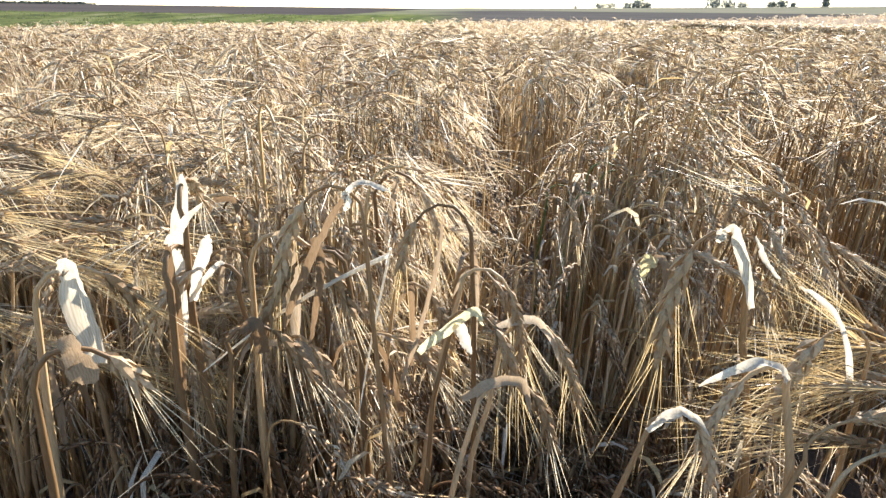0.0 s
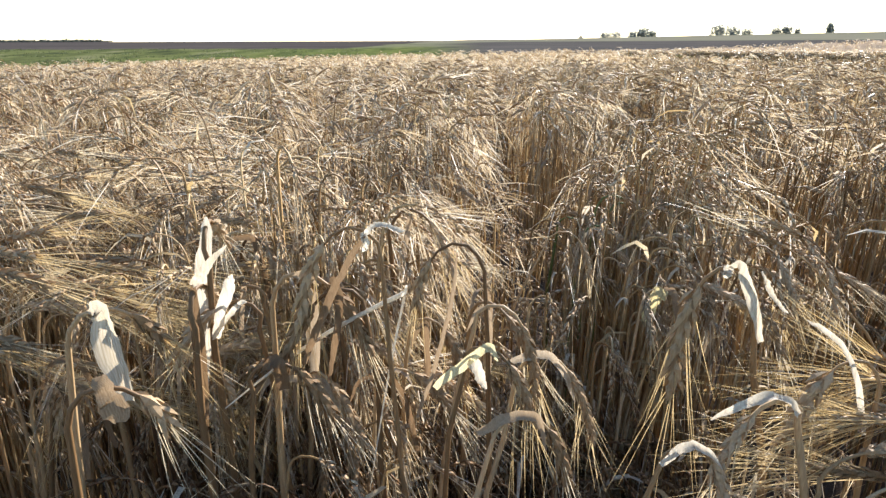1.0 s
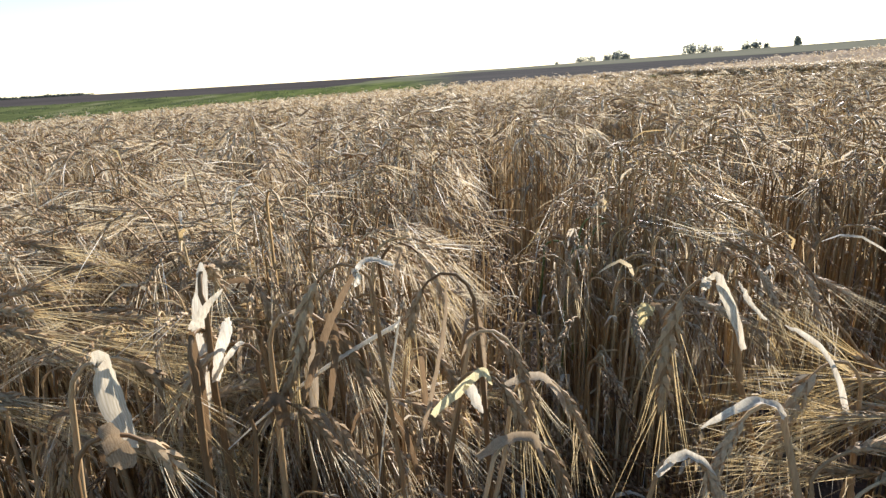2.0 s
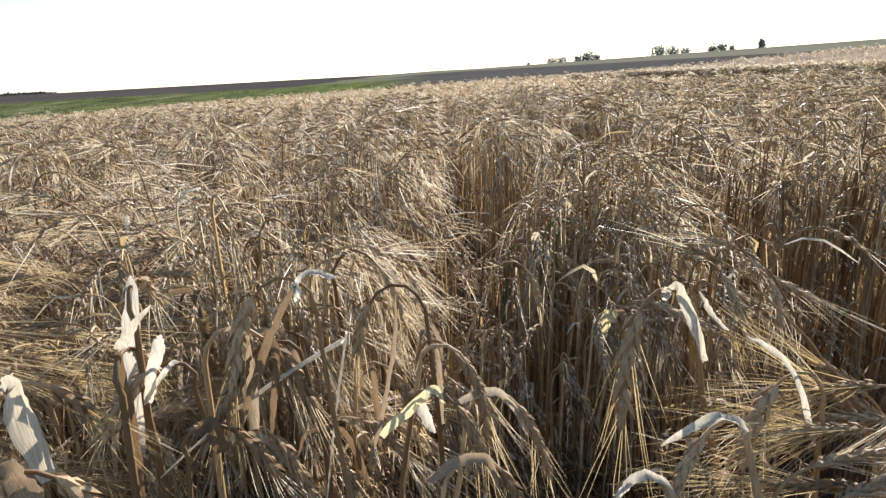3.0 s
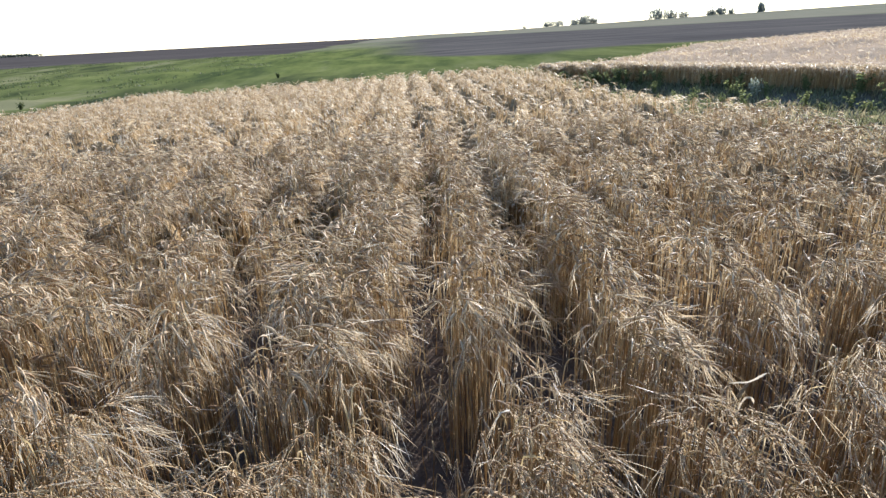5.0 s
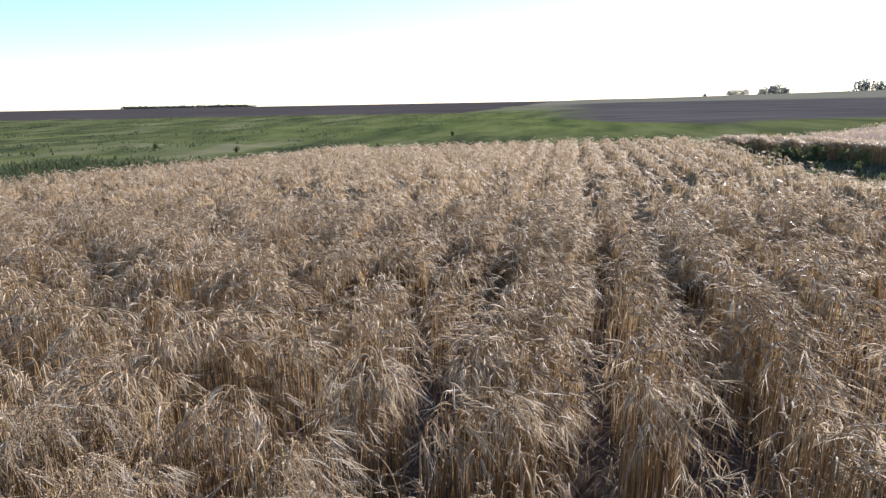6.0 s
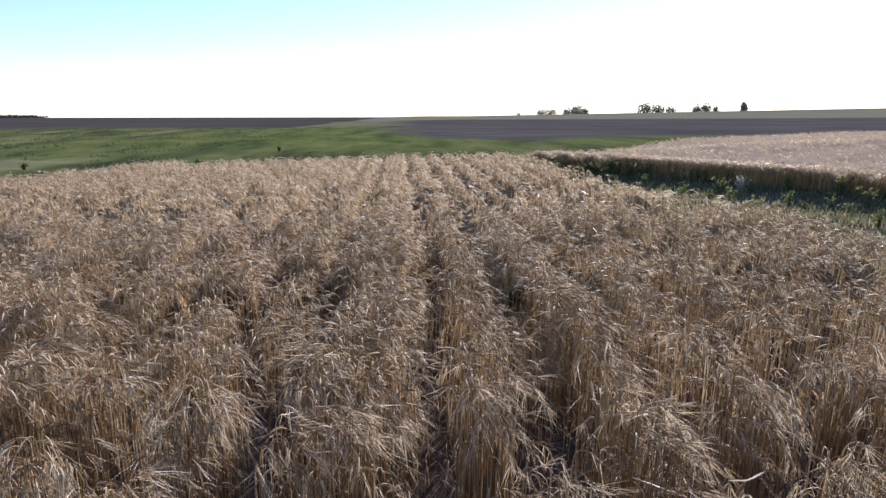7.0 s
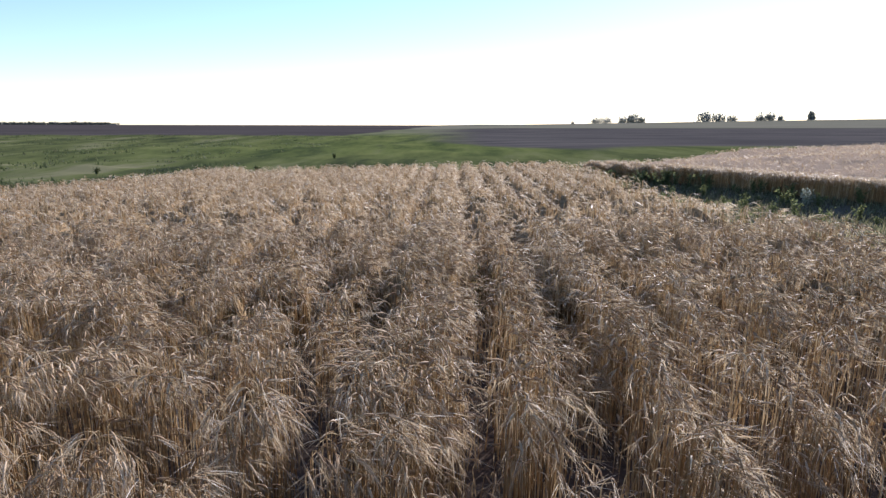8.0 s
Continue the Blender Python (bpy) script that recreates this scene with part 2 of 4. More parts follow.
# ---- the lie of the land ----
def edge_right(y):
    """Where the near field ends on its right, beside the weedy strip."""
    return np.interp(y, [-6, 8.5, 12, 17, 25], [6.5, 5.75, 5.3, 5.05, 4.6])


def edge_left(y):
    return np.interp(y, [-6, 14, 20, 26], [-18, -15.2, -11.6, -10.4])


def edge_far(x):
    return np.interp(x, [-14, -10.8, -10.3, -9.0, -8.6, -4.6, 5.0], [17.0, 25.5, 26.8, 26.6, 24.4, 25.4, 25.6])


def wall_line(y):
    """The stalk front of the second barley field, beyond the strip."""
    return np.interp(y, [-6, 9.5, 14, 17.5, 25.5, 30], [22.5, 14.6, 12.0, 10.1, 5.6, 6.6])


def far_line(x):
    return np.interp(x, [5.6, 7, 21, 44, 80], [26.0, 30, 45, 62, 85])


def land(x, y):
    x, y = np.asarray(x, float), np.asarray(y, float)
    near = -np.clip(0.2 - 0.024 * np.clip(x, -16, 12), 0, 1) * np.clip(y / 25.5, 0, 1.15) ** 0.8
    r = np.hypot(x, y)
    right = smooth(-25, 30, x)
    dip_l = np.interp(y, [24, 34, 50, 90, 150, 300, 600, 900, 1600], [-0.45, -1.1, -1.35, -1.0, -0.45, 0.5, 1.9, 1.9, -25])
    dip_r = np.interp(y, [24, 34, 55, 75, 120, 200, 330, 600, 680, 1600], [-0.1, -0.45, -0.75, -0.45, 0.0, 0.55, 1.55, 2.9, 1.6, -25])
    hill = np.clip(x - 70, 0, 900) * 0.017 * smooth(150, 600, y)
    field2 = 0.5 * smooth(0, 16, x - wall_line(np.clip(y, -6, 30))) * smooth(90, 55, y)
    dip = dip_l * (1 - right) + dip_r * right + hill + field2 * smooth(24, 30, y)
    s = smooth(25.0, 31.0, y)
    strip = -0.14 * smooth(0.0, 1.2, x - edge_right(np.clip(y, -6, 25))) * smooth(0.3, -0.8, x - wall_line(np.clip(y, -6, 30))) * (1 - s)
    left = -0.6 * smooth(0, 10, edge_left(np.clip(y, -6, 26)) - x) * (1 - s)
    bank = 0.2 * smooth(-2.2, 0.0, x - wall_line(np.clip(y, -6, 30))) * smooth(85, 60, y) * smooth(-14, -4, y) * smooth(4.0, 5.5, x)
    z = near * (1 - s) + dip * s + strip + left + field2 * (1 - s) + bank
    z = z + 0.16 * waves(x, y, 3.1, 2.0) * smooth(28, 40, y) * smooth(200, 120, y) * smooth(12, -4, x)
    z = z + 0.22 * waves(x, y, 9.0, 5.0) * smooth(30, 50, y) * smooth(220, 140, y) * smooth(10, -10, x)
    z = z + 0.25 * waves(x, y * 0.7, 15.0, 9.0) * smooth(32, 55, y) * smooth(150, 100, y) * smooth(6, -12, x)
    return z - 0.00002 * np.clip(r - 900, 0, 2000) ** 1.5


ANGLES = np.unique(np.concatenate([np.linspace(-180, -58, 40), np.linspace(-58, 58, 420), np.linspace(58, 180, 40)]))
ROUNDS = np.concatenate([[0.3], np.geomspace(0.8, 24, 70), np.linspace(25, 70, 60)[1:], np.geomspace(71, 1600, 110)])
aa, rr = np.meshgrid(np.radians(ANGLES[:-1]), ROUNDS)
gx, gy = rr * np.sin(aa), rr * np.cos(aa)
gz = land(gx, gy) + 0.02 * waves(gx, gy, 0.13, 1.0) * (rr < 30)
rows_n, cols_n = gx.shape
i, j = np.meshgrid(np.arange(rows_n - 1), np.arange(cols_n), indexing="ij")
a, b = i * cols_n + j, i * cols_n + (j + 1) % cols_n
quads = np.stack([a, b, b + cols_n, a, b + cols_n, a + cols_n], -1).reshape(-1, 3)
cap = np.stack([np.full(cols_n, rows_n * cols_n), (np.arange(cols_n) + 1) % cols_n, np.arange(cols_n)], -1)
verts = np.concatenate([np.stack([gx, gy, gz], -1).reshape(-1, 3), [[0, 0, float(land(0, 0))]]])
ground_mesh = mesh_of("ground", verts, np.concatenate([quads, cap])[:, ::-1], [earth_material()])
vx, vy = verts[:, 0], verts[:, 1]
brown_edge = np.interp(vy, [0, 150, 300, 900], [-33, -27, -20, 10]) + 3 * waves(vx, vy, 25, 3)
beyond = 150 + 6 * waves(vx, vy, 18, 1)
out_of_crop = smooth(-0.3, 0.5, np.maximum.reduce([vy - edge_far(vx), edge_left(vy) - vx, vx - wall_line(np.clip(vy, -6, 30)) + 0.6]))
bare = smooth(7.5, 10.5, vx) * smooth(22, 16, vy)     # trodden earth at the wide end of the strip
green = out_of_crop * (1 - 0.25 * bare) * (1 - smooth(-1, 1, vx - wall_line(np.clip(vy, -6, 30))) * smooth(1, -1, vy - far_line(vx)))
purple_near = np.interp(vx, [-60, -20, -5, 5, 15, 40, 90], [170, 140, 112, 82, 62, 66, 90]) + 6 * waves(vx, vy, 22, 6)
aside = vx / np.clip(vy, 1, None) + 0.025 * waves(vx, vy, 24, 2)     # the stubble thins out to the left into dry grass
masks = {
    "meadow": green,
    "bright_meadow": 0.55 * green * smooth(48, 75, vy) * smooth(-60, -15, vx) * smooth(60, 20, vx),
    "ploughland": smooth(-1.5, 1.5, brown_edge - vx) * smooth(-3, 3, vy - beyond),
    "dark_stubble": smooth(-0.1, 0.06, aside) * smooth(-6, 6, vy - purple_near) * smooth(275, 250, vy),
    "dry_grass": (0.3 + 0.1 * bare) * smooth(0.0, 1.0, vx - edge_right(np.clip(vy, -6, 25))) * smooth(0.5, -0.5, vx - wall_line(np.clip(vy, -6, 30))) * smooth(29, 25, vy) + smooth(-1.5, 1.5, vx - brown_edge) * np.maximum(smooth(250, 275, vy), 0.55 * smooth(140, 190, vy) * smooth(0.05, -0.03, aside)),
}
for name, values in masks.items():
    ground_mesh.attributes.new(name, "FLOAT", "POINT").data.foreach_set("value", values.astype(np.float32))
tagged(new("ground", ground_mesh), "dark soil, green meadow and ploughed fields reaching the horizon", "ground", kind="structure")


# ---- barley ----
LANES = np.concatenate([-1.2 - 0.68 * np.arange(24, 0, -1), [-1.2, -0.62, 0.32, 1.03, 1.70, 2.38], 2.38 + 0.66 * np.arange(1, 9)])


def row_of(x, y):
    """The number of the lane nearest to a place, how far off it is, and how near a break in the row is (1 in the middle of it)."""
    drift = np.interp(y, [0.9, 2.3, 3.4, 5.0], [0.24, 0.18, 0.05, 0.0]) * np.where(x > -0.3, 1.0, 0.3)
    u = x + drift + (0.085 * waves(x, y, 0.42, 6.0) + 0.05 * waves(x, y, 1.3, 11.0)) * smooth(22, 8, y)
    at = np.interp(u, LANES, np.arange(len(LANES)))
    k = np.round(at).astype(int)
    row = np.floor(at)
    v = (y + 0.37 * row + 0.14 * waves(x, y, 0.35, 2.0)) / 0.76
    cell = np.round(v)
    pick = np.sin(row * 12.99 + cell * 78.23) * 437.58
    broken = (pick - np.floor(pick) > np.where(x > 0.9, 0.45, 0.3)) * smooth(1.6, 2.2, y) * smooth(20, 13, y)
    return k, np.abs(u - LANES[k]), broken * (1 - 2 * np.abs(v - cell))


def furrow(x, y):
    """How open the crop is at a place: 1 in the bare lanes between drill rows and in breaks of a row, 0 in the thick of a clump."""
    k, off, gap = row_of(x, y)
    wide = 0.205 + 0.035 * waves(k * 3.7, y, 0.4, 4.0)
    wide = wide * np.where(x < -0.9, 0.8, 1 + 0.15 * smooth(0.5, 0.9, x) * smooth(2.2, 3.0, y)) * (1 - 0.12 * smooth(5, 12, y))
    open_here = np.clip(0.85 + 0.8 * waves(k * 2.3 + 0.4, y * 0.8, 0.55, 1.0), 0.25, 1)
    open_here = np.where((np.abs(x - 0.35) < 1.3) & (y < 5.5), np.maximum(open_here, np.interp(y, [2.6, 4.0], [0.8, 0.35])), np.where(x > 1.6, np.maximum(open_here, 0.65), open_here)) * (1 - np.where(x > 1.0, 0.25, 0.45) * smooth(4.5, 9, y))
    clearing = smooth(1.0, 0.8, np.hypot((x - 0.62) / 0.55, (y - 0.72) / 0.36))
    clearing = np.maximum(clearing, smooth(1.0, 0.7, np.hypot((x + 0.5) / 0.16, (y - 0.52) / 0.14)))
    clearing = np.maximum(clearing, smooth(1.0, 0.7, np.hypot((x - 0.25) / 0.15, (y - 2.42) / 0.46)))
    lane = np.maximum(open_here * smooth(wide, wide * 0.6, off), 0.93 * smooth(0.42, 0.56, gap))
    return np.maximum(lane, clearing)


def crop_top(x, y):
    """Height of the ears over the ground: clumps stand up between lanes and breaks."""
    k, off, gap = row_of(x, y)
    side = np.clip(1 - off / 0.3, 0, 1)
    clump = 0.045 * waves(x * 1.3, y, 0.11, 5.0) + (0.045 + 0.035 * smooth(1.6, 2.6, y)) * waves(x * 1.4, y, 0.24, 3.0) + 0.04 * waves(x, y, 0.55, 8.0)
    near = -0.225 * smooth(1.2, 0.6, np.hypot(x, y))
    return np.minimum(0.8 + clump, 0.89) + near - 0.09 * side ** 1.5 - (0.14 + 0.06 * smooth(2.4, 3.4, y)) * furrow(x, y) - (0.08 + 0.12 * smooth(1.8, 2.8, y)) * np.clip(gap, 0, 1) - 0.03 * smooth(6, 12, y)


def spines(x, y, base, height, lean, bend, azimuth, k, ear, curl=0.15):
    """Stalks that rise, bow over near the top and hang their ear: points of stem (n, k, 3), of ear (n, 6, 3), and the square direction."""
    n = len(x)
    hook = 5 if k > 7 else 3
    s = np.concatenate([np.linspace(0, 0.905, k - hook), np.linspace(0.905, 1, hook + 1)[1:]])[None]
    theta = lean[:, None] * s + bend[:, None] * smooth(0.9, 1.0, s) * (1 - curl)
    ds = np.diff(s)
    mid = (theta[:, 1:] + theta[:, :-1]) / 2
    out = np.concatenate([np.zeros((n, 1)), np.cumsum(np.sin(mid) * ds, 1)], 1)
    up = np.concatenate([np.zeros((n, 1)), np.cumsum(np.cos(mid) * ds, 1)], 1)
    scale = height / up.max(1)
    d = np.stack([np.cos(azimuth), np.sin(azimuth), 0 * azimuth], -1)
    root = np.stack([x, y, base], -1)
    stem = root[:, None] + (out * scale[:, None])[..., None] * d[:, None] + (up * scale[:, None])[..., None] * np.array([0, 0, 1.0])
    e = np.linspace(0, 1, 6)[None]
    th = theta[:, -1:] + bend[:, None] * curl * e
    eo = np.concatenate([np.zeros((n, 1)), np.cumsum(np.sin(th[:, 1:]) * 0.2, 1)], 1) * ear[:, None]
    eu = np.concatenate([np.zeros((n, 1)), np.cumsum(np.cos(th[:, 1:]) * 0.2, 1)], 1) * ear[:, None]
    head = stem[:, -1:] + eo[..., None] * d[:, None] + eu[..., None] * np.array([0, 0, 1.0])
    return stem, head, np.stack([-np.sin(azimuth), np.cos(azimuth), 0 * azimuth], -1)


def awns_of(head, side, count, length, width, r, spread=0.32, plain=False):
    """Long bristles that spring from the ear and fan out past its tip."""
    n = len(head)
    at = r.random((n, count))
    idx = at * 4.999
    lo = idx.astype(int)
    f = (idx - lo)[..., None]
    rowi = np.arange(n)[:, None]
    start = head[rowi, lo] * (1 - f) + head[rowi, lo + 1] * f
    axis = unit(head[:, -1] - head[:, -3])[:, None]
    other = np.cross(axis, side[:, None])
    a = r.random((n, count)) * 2 * np.pi
    fan = (r.random((n, count)) * 0.7 + 0.3)[..., None] * spread
    way = unit(axis + fan * (np.cos(a)[..., None] * side[:, None] + np.sin(a)[..., None] * other) + r.normal(0, 0.04, (n, count, 3)))
    ln = (length * (0.7 + 0.5 * r.random((n, count))))[..., None]
    mid = start + way * ln * 0.5
    tip = start + way * ln + np.array([0.05, 0, -0.10]) * ln * r.random((n, count, 1))
    paths = np.stack([start, mid, tip], 2).reshape(-1, 3, 3)
    across = unit(np.cross(way, r.normal(0, 1, way.shape))).reshape(-1, 1, 3).repeat(3, 1)
    if plain:
        wide = np.repeat(np.broadcast_to(width, n), count)[:, None] * across[:, 0]
        v = np.stack([paths[:, 0] - wide, paths[:, 0] + wide, paths[:, 2]], 1)
        return v.reshape(-1, 3), np.arange(len(v) * 3).reshape(-1, 3)
    width = np.repeat(np.broadcast_to(width, n), count)
    w = width[:, None] * np.array([[1, 0.8, 0.15]])
    return ribbons(paths, w, across)


def grains_of(head, side, count, size, r):
    """Grains set in rows down both flanks of each ear (n, 6, 3), pointing on and out like a plait."""
    n = len(head)
    at = (np.arange(count) + 0.3) / count * 5
    lo = np.minimum(at.astype(int), 4)
    f = (at - lo)[None, :, None]
    p = head[:, lo] * (1 - f) + head[:, lo + 1] * f
    t = unit(head[:, lo + 1] - head[:, lo])
    other = np.cross(t, side[:, None])
    a = (np.arange(count) % 2 * np.pi + (np.arange(count) % 3 - 1) * 0.75)[None] + r.normal(0, 0.15, (n, count))
    out = np.cos(a)[..., None] * side[:, None] + np.sin(a)[..., None] * other
    big = size * np.interp(at, [0, 0.6, 3.8, 5], [0.7, 1.0, 0.95, 0.6])[None, :, None] * r.uniform(0.85, 1.15, (n, 1, 1))
    c = p + out * big * 0.38
    axis = unit(t + 0.24 * out)
    across = unit(np.cross(axis, out))
    v = np.stack([c - axis * big * 0.9, c + across * big * 0.42, c + out * big * 0.36, c - across * big * 0.42, c + axis * big * 1.25], 2)
    tri = np.array([[0, 1, 2], [0, 2, 3], [0, 3, 1], [4, 2, 1], [4, 3, 2], [4, 1, 3]])
    return v.reshape(-1, 3), (tri[None] + (np.arange(n * count) * 5)[:, None, None]).reshape(-1, 3)


def leaves_of(stem, count, length, width, r, k=5, low=0.35, high=0.85):
    """Dry blades that leave the stem, arch and hang, twisting."""
    n, ks, _ = stem.shape
    at = (low + (high - low) * r.random((n, count))) * (ks - 1)
    lo = np.clip(at.astype(int), 0, ks - 2)
    f = (at - lo)[..., None]
    rowi = np.arange(n)[:, None]
    start = (stem[rowi, lo] * (1 - f) + stem[rowi, lo + 1] * f).reshape(-1, 3)
    m = len(start)
    az = r.random(m) * 2 * np.pi
    ln = length * (0.5 + 0.8 * r.random(m))
    rise = r.uniform(0.2, 1.1, m)
    fall = r.uniform(1.2, 2.9, m)
    s = np.linspace(0, 1, k)[None]
    theta = rise[:, None] + fall[:, None] * smooth(0.1, 0.9, s)
    out = np.concatenate([np.zeros((m, 1)), np.cumsum(np.sin(theta[:, 1:]) / (k - 1), 1)], 1) * ln[:, None]
    up = np.concatenate([np.zeros((m, 1)), np.cumsum(np.cos(theta[:, 1:]) / (k - 1), 1)], 1) * ln[:, None]
    d = np.stack([np.cos(az), np.sin(az), 0 * az], -1)
    paths = start[:, None] + out[..., None] * d[:, None] + up[..., None] * np.array([0, 0, 1.0])
    square = np.stack([-np.sin(az), np.cos(az), 0 * az], -1)
    twist = (r.normal(0, 1.1, m)[:, None] * s)[..., None]
    tang = unit(np.gradient(paths, axis=1))
    across = np.cos(twist) * square[:, None] + np.sin(twist) * np.cross(tang, np.repeat(square[:, None], k, 1))
    shape = np.interp(s[0], [0, 0.25, 0.7, 1], [0.6, 1.0, 0.7, 0.08])
    w = width * (0.6 + 0.7 * r.random(m))[:, None] * shape[None]
    return ribbons(paths, w, across)


def nod(n, r, drift=0.0):
    """Which way the ears hang: mostly down the wind, to the right and towards the viewer."""
    return np.where(r.random(n) < 0.85, radians(-35) + 0.6 * drift + r.normal(0, radians(50), n), r.random(n) * 2 * np.pi)


def grow(x, y, r, detail, top=None, grains=16, awns=12, flare=0.32):
    """Geometry of many barley plants; detail 3 is the nearest."""
    n = len(x)
    base = land(x, y)
    tall = (crop_top(x, y) if top is None else top) * (1 - 0.25 * furrow(x, y)) * np.where(r.random(n) < 0.1, r.uniform(0.6, 0.9, n), r.normal(1.0, 0.06, n))
    azimuth = nod(n, r, waves(x, y, 0.7, 15.0))
    lean = np.abs(r.normal(0.03, 0.1 if detail == 3 else 0.12, n))
    bend = np.where(r.random(n) < 0.93, np.clip(r.normal(2.7 - 0.3 * smooth(1.0, 1.6, y), 0.36, n), 1.6, 3.15) if detail == 3 else np.where(r.random(n) < 0.45, np.clip(r.normal(1.8, 0.25, n), 1.2, 2.4), np.clip(r.normal(2.4, 0.35, n), 1.5, 3.1)), r.uniform(1.4, 2.0, n))
    laid = 0.8 * smooth(0.6, 0.95, waves(x, y, 0.8, 12.0)) * smooth(5.0, 3.0, y) * smooth(0.1, -0.1, x) + smooth(0.5, 0.3, np.hypot(x + 0.5, (y - 1.48) * 1.2))
    laid = (r.random(n) < laid * 0.8)
    azimuth = np.where(laid, r.normal(radians(165), 0.5, n), azimuth)
    lean, bend = np.where(laid, r.uniform(0.25, 0.65, n), lean), np.where(laid, r.uniform(1.15, 1.7, n), bend)
    ear = r.uniform(0.065, 0.10, n)
    curl = r.uniform(0.15, 0.45, (n, 1))
    h = Heap()
    if detail == 3:
        stem, head, side = spines(x, y, base, tall, lean, bend, azimuth, 9, ear, curl)
        stem[:, 1:3] += r.normal(0, 0.006, stem[:, 1:3].shape)
        rad = np.tile(np.interp(np.linspace(0, 1, 9), [0, 0.3, 0.45, 1], [0.0028, 0.0026, 0.0019, 0.0016]), (n, 1)) * r.uniform(0.8, 1.5, (n, 1))
        h.put(*tubes(stem, rad, side, 3), 0)
        if grains:
            h.put(*grains_of(head, side, grains, 0.0082, r), 1)
        else:
            h.put(*tubes(head, np.array([[0.35, 0.85, 1.0, 0.9, 0.6, 0.15]]) * 0.0058 * r.uniform(0.85, 1.15, (n, 1)), side, 4), 1)
        h.put(*awns_of(head, side, awns, 0.125, 0.0006 * np.clip(np.hypot(x, y) / 1.3, 1, 1.7), r, flare), 2)
        h.put(*leaves_of(stem[::2], 1, 0.12, 0.0034, r, 5, 0.15, 0.55), 3)
    elif detail == 2:
        stem, head, side = spines(x, y, base, tall, lean, bend, azimuth, 6, ear, curl)
        stem[:, 1] += r.normal(0, 0.014, (n, 3))
        face = unit(side + r.normal(0, 0.6, side.shape))[:, None]
        h.put(*ribbons(stem[:, :3], np.array([[0.0042, 0.0036, 0.0030]]) * r.uniform(0.7, 1.3, (n, 1)), np.repeat(face, 3, 1)), 0)
        # bowed necks in the leaf colour, for their pale tan and sunlit glint
        h.put(*tubes(stem[:, 2:], np.array([[0.0022, 0.0022, 0.0020, 0.0016]]) * r.uniform(0.8, 1.3, (n, 1)), side, 3), 3)
        prof = np.array([0.3, 0.95, 0.8, 0.15]) * 0.0088
        h.put(*tubes(head[:, [0, 2, 4, 5]], np.tile(prof, (n, 1)), side, 3), 1)
        h.put(*awns_of(head, side, 6, 0.125, 0.0012 * np.clip(y / 4.5, 1, 1.8), r, 0.45, plain=True), 2)
        h.put(*leaves_of(stem, 1, 0.13, 0.0045, r, 3, 0.2, 0.5), 3)
    else:
        stem, head, side = spines(x, y, base, tall, lean, bend, azimuth, 6, ear * 1.15, curl)
        stem = stem[:, [0, 2, 3, 5]]
        rad = np.tile(np.array([0.007, 0.006, 0.005, 0.003]), (n, 1))
        h.put(*ribbons(stem, rad, np.repeat(unit(side + r.normal(0, 0.4, side.shape))[:, None], 4, 1)), 0)
        h.put(*ribbons(head[:, [0, 2, 5]], np.tile(np.array([[0.004, 0.010, 0.003]]), (n, 1)), np.repeat(unit(side + r.normal(0, 0.5, side.shape))[:, None], 3, 1)), 1)
        h.put(*awns_of(head, side, 7, 0.13, 0.0034, r, 0.4, plain=True), 2)
    return h


def sow(count, x0, x1, y0, y1, r, keep):
    x, y = r.uniform(x0, x1, count), r.uniform(y0, y1, count)
    k = keep(x, y) & (r.random(count) > 0.95 * furrow(x, y))
    return x[k], y[k]


def in_view(x, y, spare=0.7):
    y = np.clip(y, 0, 99)
    return (x > -0.1 - spare - 1.2 * y) & (x < 0.1 + spare + 0.9 * y)


# Reddish brown of the low stalks, taken darker for the shade down there.
brown_straw = fibre("weathered_shaded_straw", [(0.0, (0.13, 0.072, 0.036)), (0.5, (0.23, 0.135, 0.066)), (1.0, (0.36, 0.235, 0.125))], 0.2, gloss=0.2)
MATS = [straw, ear_mat, awn_mat, leaf_mat, shaded_thatch_mat, brown_straw]
LABEL = "ripe golden barley with nodding bearded ears on dry stalks"


PALE = [straw, fibre("pale_ear", [(0.0, (0.50, 0.38, 0.25)), (1.0, (0.68, 0.56, 0.42))], 0.3), awn_mat, leaf_mat,
        fibre("pale_packed_stalks", [(0.0, (0.30, 0.22, 0.145)), (1.0, (0.44, 0.35, 0.25))], 0.0, 1.0, grain=40, gloss=0.0)]


def crop(name, heap, label, mats=MATS):
    return tagged(new(name, heap.mesh(name, mats)), label, "barley", kind="stuff")


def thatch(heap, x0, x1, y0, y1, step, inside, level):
    """An uneven sheet for the packed, shaded stalks under the far ears; drops to the ground at the crop's edge."""
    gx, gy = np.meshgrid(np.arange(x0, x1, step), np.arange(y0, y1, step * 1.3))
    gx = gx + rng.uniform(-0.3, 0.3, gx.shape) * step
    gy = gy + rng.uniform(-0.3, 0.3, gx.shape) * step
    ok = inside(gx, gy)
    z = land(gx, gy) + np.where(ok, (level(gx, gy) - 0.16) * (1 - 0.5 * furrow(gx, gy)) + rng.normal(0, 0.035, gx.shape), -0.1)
    rn, cn = gx.shape
    i, j = np.meshgrid(np.arange(rn - 1), np.arange(cn - 1), indexing="ij")
    a = i * cn + j
    some = ok[:-1, :-1] | ok[1:, :-1] | ok[:-1, 1:] | ok[1:, 1:]
    a = a[some]
    tris = np.stack([a, a + 1, a + cn + 1, a, a + cn + 1, a + cn], -1).reshape(-1, 3)
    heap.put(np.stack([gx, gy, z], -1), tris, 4)


